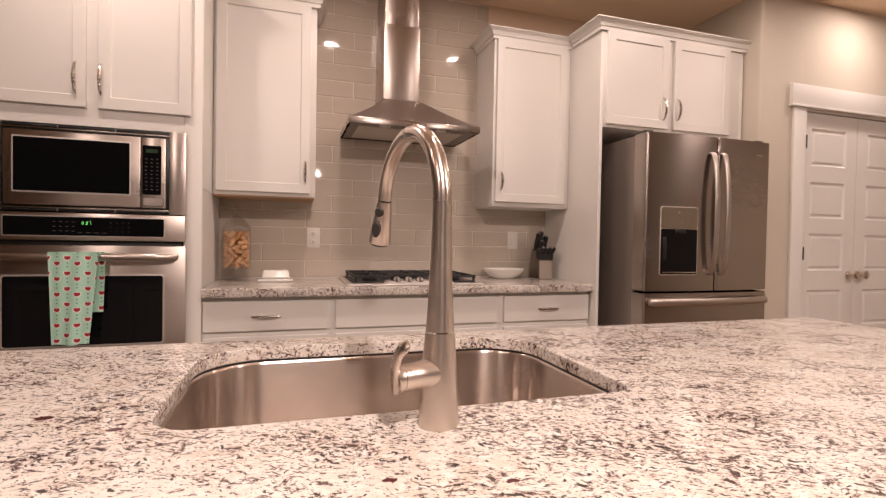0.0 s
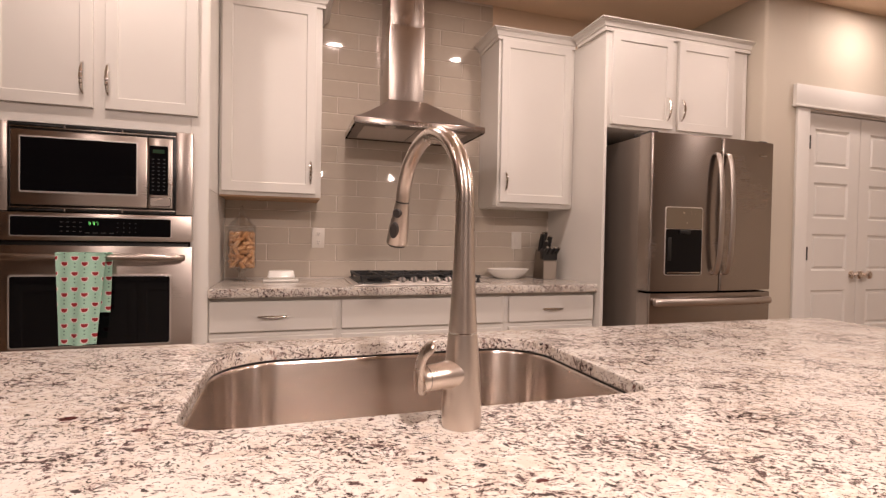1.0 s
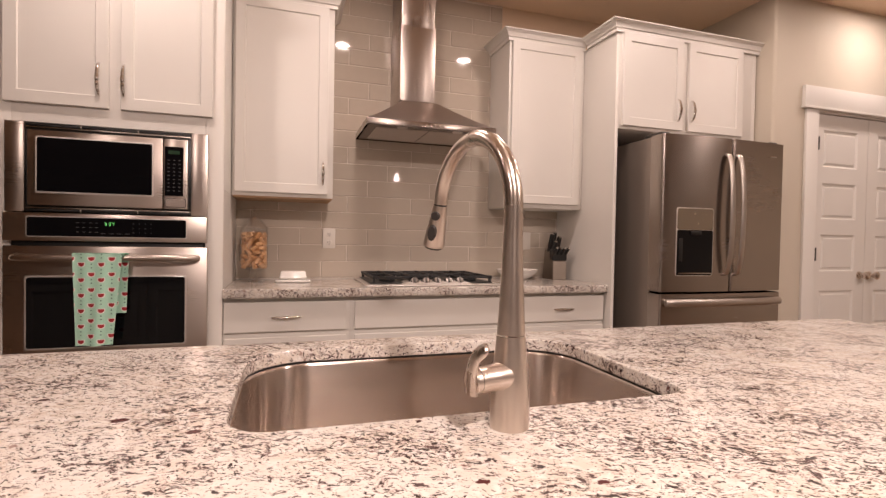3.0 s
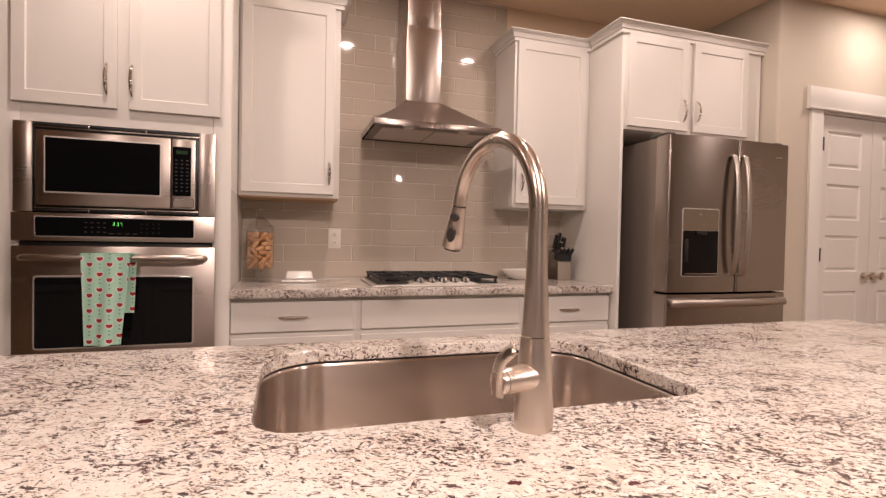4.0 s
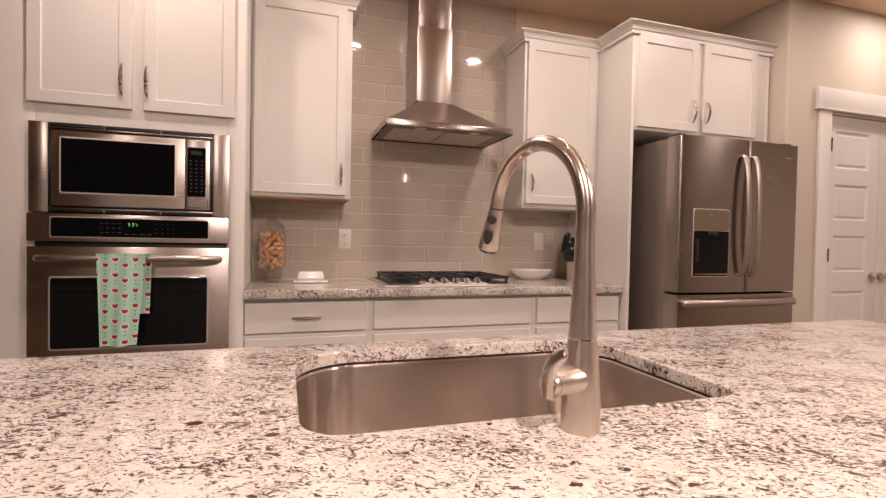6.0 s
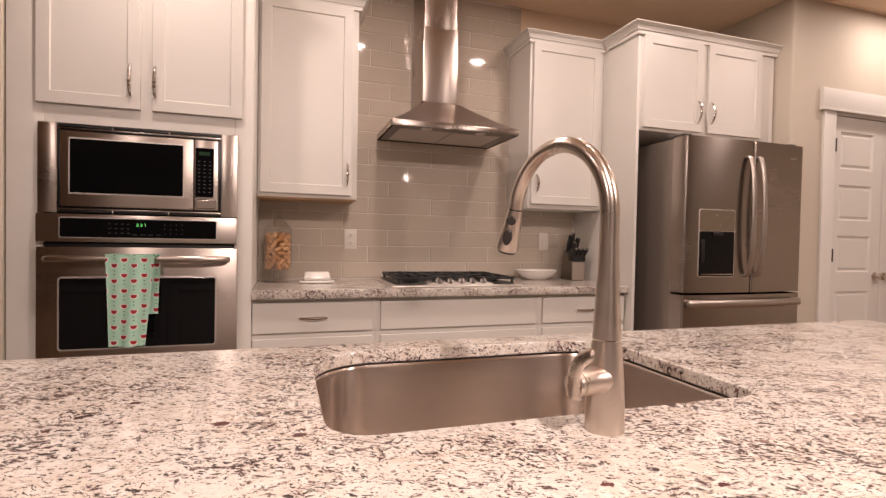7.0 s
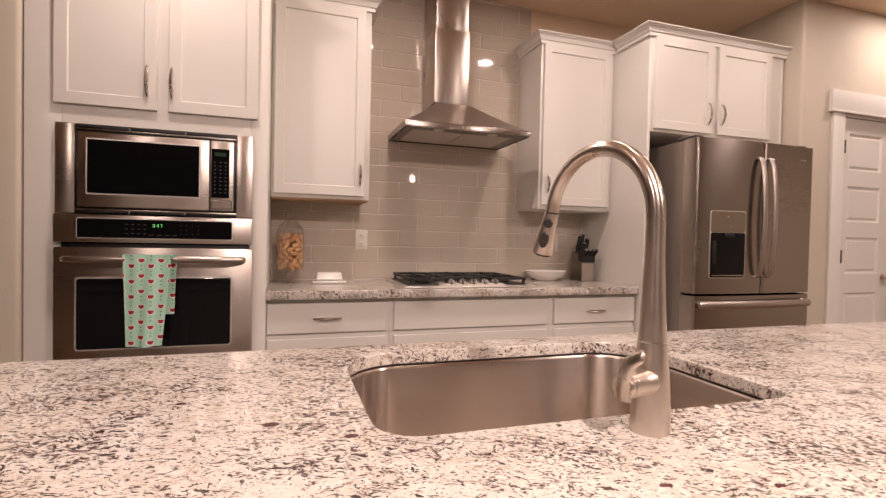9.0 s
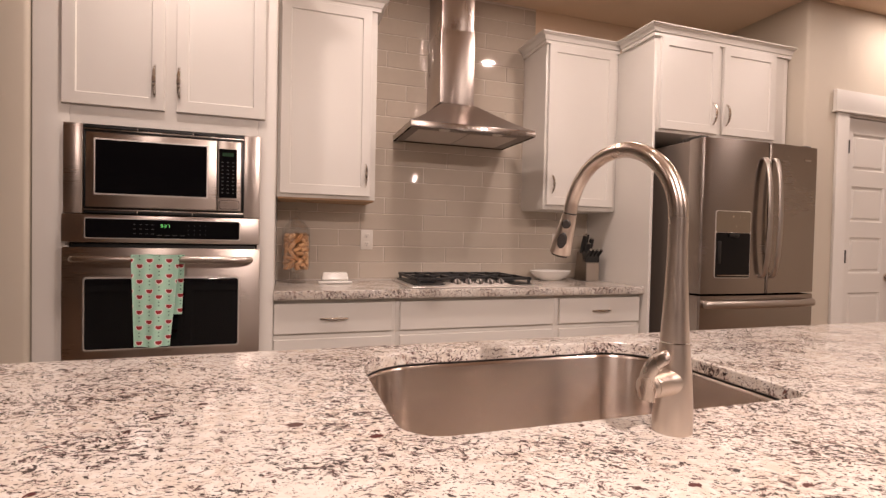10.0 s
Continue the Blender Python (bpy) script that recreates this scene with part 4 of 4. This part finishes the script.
tagged(part("island_countertop", slab(outer, ISLE, 0.030, RIM, 0.0035), GRANITE), "polished cream granite island top with grey, black and burgundy flecks", "countertop")

sink = thing("kitchen_sink", 0.635, -1.5, 0.68, "undermount satin stainless steel single bowl sink in the island", "sink")
bm = bmesh.new()
rings = []
ZS = ISLE - 0.0322
for off, z in ((0.03, ZS - 0.002), (0.007, ZS - 0.002), (0.004, ZS - 0.0032), (0.0018, ZS - 0.006), (0.0006, ZS - 0.010), (-0.004, ZS - 0.17), (-0.010, ZS - 0.19), (-0.022, ZS - 0.203),
               (-0.040, ZS - 0.208)):
    rings.append([bm.verts.new((x, y, z)) for x, y in offset_loop(RIM, off)])
n = len(RIM)
for a, c in zip(rings, rings[1:]):
    for k in range(n):
        bm.faces.new((a[k], a[(k + 1) % n], c[(k + 1) % n], c[k]))
bm.faces.new(rings[-1])
part("basin", bm, SINK, sink)
# A black strip puts the shaded gap between stone and sink into colour.
gap_strip = bmesh.new()
rings = [[gap_strip.verts.new((x, y, z)) for x, y in offset_loop(RIM, off)] for off, z in
         ((0.0035, ISLE - 0.0302), (0.0035, ZS - 0.0022), (0.02, ZS - 0.0022), (0.02, ISLE - 0.0302))]
for a, c in zip(rings, rings[1:] + rings[:1]):
    for k in range(n):
        gap_strip.faces.new((a[k], a[(k + 1) % n], c[(k + 1) % n], c[k]))
part("gap_shade", gap_strip, BLACK, sink, "black strip put in for the shade of the gap under the stone")
part("drain", turned([(0.045, 0), (0.045, 0.003), (0.03, 0.004), (0.028, 0.001)], 0.635, -1.48, ZS - 0.2075, 24), CHROME, sink)

# ---- faucet ----
FX, FYY = 0.616, -1.846
tap = thing("faucet", FX, FYY, ISLE, "brushed nickel pull-down gooseneck kitchen faucet with a side lever", "faucet")
part("base", turned([(0.0278, 0.0005), (0.0282, 0.003), (0.0279, 0.03), (0.0262, 0.07), (0.0232, 0.105), (0.0208, 0.1320)], FX, FYY, ISLE, 40), NICKEL, tap)
part("joint_ring", turned([(0.0200, 0.1320), (0.0200, 0.1338)], FX, FYY, ISLE, 40), CHROME, tap)
REACH = Vector((-0.17, 0.985, 0.0)).normalized()
SPAN, CZ, RZ = 0.116, 0.316, 0.116
foot = Vector((FX, FYY, ISLE))
neck = [foot + Vector((0, 0, h)) for h in (0.1339, 0.165, 0.20, 0.24, 0.28)]
for k in range(0, 16):
    a = math.pi - k / 15 * (math.pi - radians(8))
    neck.append(foot + REACH * (SPAN + SPAN * math.cos(a)) + Vector((0, 0, CZ + RZ * math.sin(a))))
line = curve(neck, 4)
rr = []
for p in line:
    h, s = p.z - ISLE, (p - foot).dot(REACH)
    rr.append(0.0138 + 0.0066 * max(0.0, min(1.0, (0.29 - h) / 0.155)) ** 1.5 if s < 0.002 else 0.0138 - 0.0013 * min(1.0, s / 0.15))
part("neck", tube(line, rr, 32), NICKEL, tap)
e = Vector(line[-1])
dirn = (REACH * 0.026 + Vector((0, 0, -0.080))).normalized()
part("joint_ring", tube([e + dirn * 0.0002, e + dirn * 0.002], [0.0122, 0.0122], 28), DARKMETAL, tap)
head = part("spray_head", tube([e + dirn * t for t in (0.0022, 0.02, 0.05, 0.078, 0.081)], [0.0130, 0.0148, 0.0178, 0.0204, 0.0197], 28), NICKEL, tap)
part("spray_nozzle", tube([e + dirn * 0.0812, e + dirn * 0.085], [0.0172, 0.0160], 24), RUBBER, head)
out = Vector((-0.62, -0.785, 0.0))
across = dirn.cross(out).normalized()
face = across.cross(dirn).normalized()
turn_m = Matrix((across, dirn, face)).transposed().to_4x4()
for down, stand, tall in ((0.020, 0.0133, 1.0), (0.052, 0.0163, 1.8)):
    button = turned([(0.0085, -0.004), (0.0085, 0.003), (0.007, 0.005)], 0, 0, 0, 24, sy=tall)
    part("spray_button", moved(button, Matrix.Translation(e + dirn * down + face * stand) @ turn_m), RUBBER, head, "dark oval spray button")
LZ = ISLE + 0.076
SIDE = Vector((-0.95, -0.31, 0.0)).normalized()
hub = Vector((FX, FYY, LZ))
part("valve_stub", tube([hub + SIDE * d for d in (0.004, 0.018, 0.028, 0.042, 0.0620)], [0.0230, 0.0218, 0.0190, 0.0179, 0.0175], 28), NICKEL, tap)
part("joint_ring", tube([hub + SIDE * d for d in (0.0621, 0.0632)], [0.0167, 0.0167], 28), DARKMETAL, tap)
lever = part("lever", tube([hub + SIDE * d for d in (0.0633, 0.067, 0.0705, 0.0722)], [0.0175, 0.0175, 0.0170, 0.0150], 28), NICKEL, tap, "curled side lever")
grip = [(0.0705, 0.0, -0.0165), (0.0720, 0.000, 0.000), (0.0735, 0.003, 0.018), (0.0735, 0.012, 0.036), (0.0715, 0.024, 0.0465), (0.0705, 0.033, 0.0500)]
lv = curve([hub + SIDE * d + Vector((0.31, -0.95, 0)) * w + Vector((0, 0, h)) for d, w, h in grip], 8)
m = len(lv) - 1
part("lever_arm", tube(lv, [(0.0066 - 0.0030 * i / m) * min(1.0, 0.3 + (m - i) / 5) for i in range(m + 1)], 24, None, 2.4), NICKEL, lever)

# ---- bodies of the ceiling and pendant lamps, the added rear fill too ----
first = None
for cx, cy, watts in CANS_AND_FILL:
    can = thing("recessed_or_fill_light", cx, cy, CEIL, "round recessed ceiling downlight with a white trim ring, lit; the rear four are added fill", "ceiling light", "recessed ceiling lights")
    part("trim_ring", turned([(0.061, -0.0005), (0.080, -0.0005), (0.078, -0.006), (0.061, -0.008)], cx, cy, CEIL, 32, cap=False), TRIM, can)
    part("lens", turned([(0.050, -0.001), (0.050, -0.004)], cx, cy, CEIL, 32), LENS, can)
for px, py in PENDANTS:
    pend = thing("pendant_light", px, py, CEIL, "small pendant light with a glowing bulb beside the island", "pendant light", "pendant lights beside the island")
    part("canopy", turned([(0.055, -0.001), (0.055, -0.018), (0.012, -0.026)], px, py, CEIL, 24), NICKEL, pend)
    part("cord", rod((px, py, CEIL - 0.026), (px, py, PENDANT_Z + 0.12), 0.003, seg=8), BLACK, pend)
    part("socket", turned([(0.016, 0.055), (0.018, 0.065), (0.018, 0.115), (0.006, 0.121)], px, py, PENDANT_Z, 20), NICKEL, pend)
    part("bulb", turned([(0.010, 0.054), (0.016, 0.036), (0.023, 0.012), (0.023, -0.006), (0.015, -0.020), (0.004, -0.025)], px, py, PENDANT_Z, 24), BULB, pend)

# ---- wall tiles ----
splash = tagged(part("backsplash", box(0.0225, 1.684, WALL_Y - 0.0105, WALL_Y - 0.0005, 0.9265, CEIL - 0.001, 0), GROUT), "glossy taupe glass tiles in a running bond with pale grout", kind="structure")
part("backsplash_lower", box(1.6845, 2.1370, WALL_Y - 0.0105, WALL_Y - 0.0005, 0.9265, 1.47, 0), GROUT, splash)
TW, TH, GAP, T0 = 0.4053, 0.1012, 0.0038, 0.932
tile_meshes = {}


def tile_mesh(w, h):
    key = (round(w, 3), round(h, 3))
    if key not in tile_meshes:
        bm = box(-w / 2, w / 2, -0.0040, 0.004, 0, h, 0.0038, seg=3)
        for f in bm.faces:
            f.smooth = f.calc_area() < 0.0012
        big = max(bm.faces, key=lambda f: (f.calc_area(), -f.calc_center_median().y))
        for e in big.edges:
            e.smooth = False
        mesh = bpy.data.meshes.new("tile")
        bm.to_mesh(mesh)
        bm.free()
        mesh.materials.append(TILE)
        tile_meshes[key] = mesh
    return tile_meshes[key]


rng = random.Random(11)
k = 0
while T0 + k * TH < CEIL - 0.02:
    z0 = T0 + k * TH + GAP / 2
    h = min(TH - GAP, CEIL - 0.003 - z0)
    right = 2.136 if z0 < 1.39 else 1.683
    shift = (0.9114, 0.6608, 0.7861)[k % 3]
    x = shift - TW * math.ceil((shift - 0.0235) / TW)
    while x < right:
        a, c = max(x + GAP / 2, 0.0240), min(x + TW - GAP / 2, right)
        if c - a > 0.012:
            t = new("tile", tile_mesh(c - a, h))
            t.parent = splash
            t.location = ((a + c) / 2, WALL_Y - 0.010, z0)
            t.rotation_euler = (radians(rng.uniform(-0.18, 0.18)), 0, radians(rng.uniform(-0.10, 0.10)))
        x += TW
    k += 1
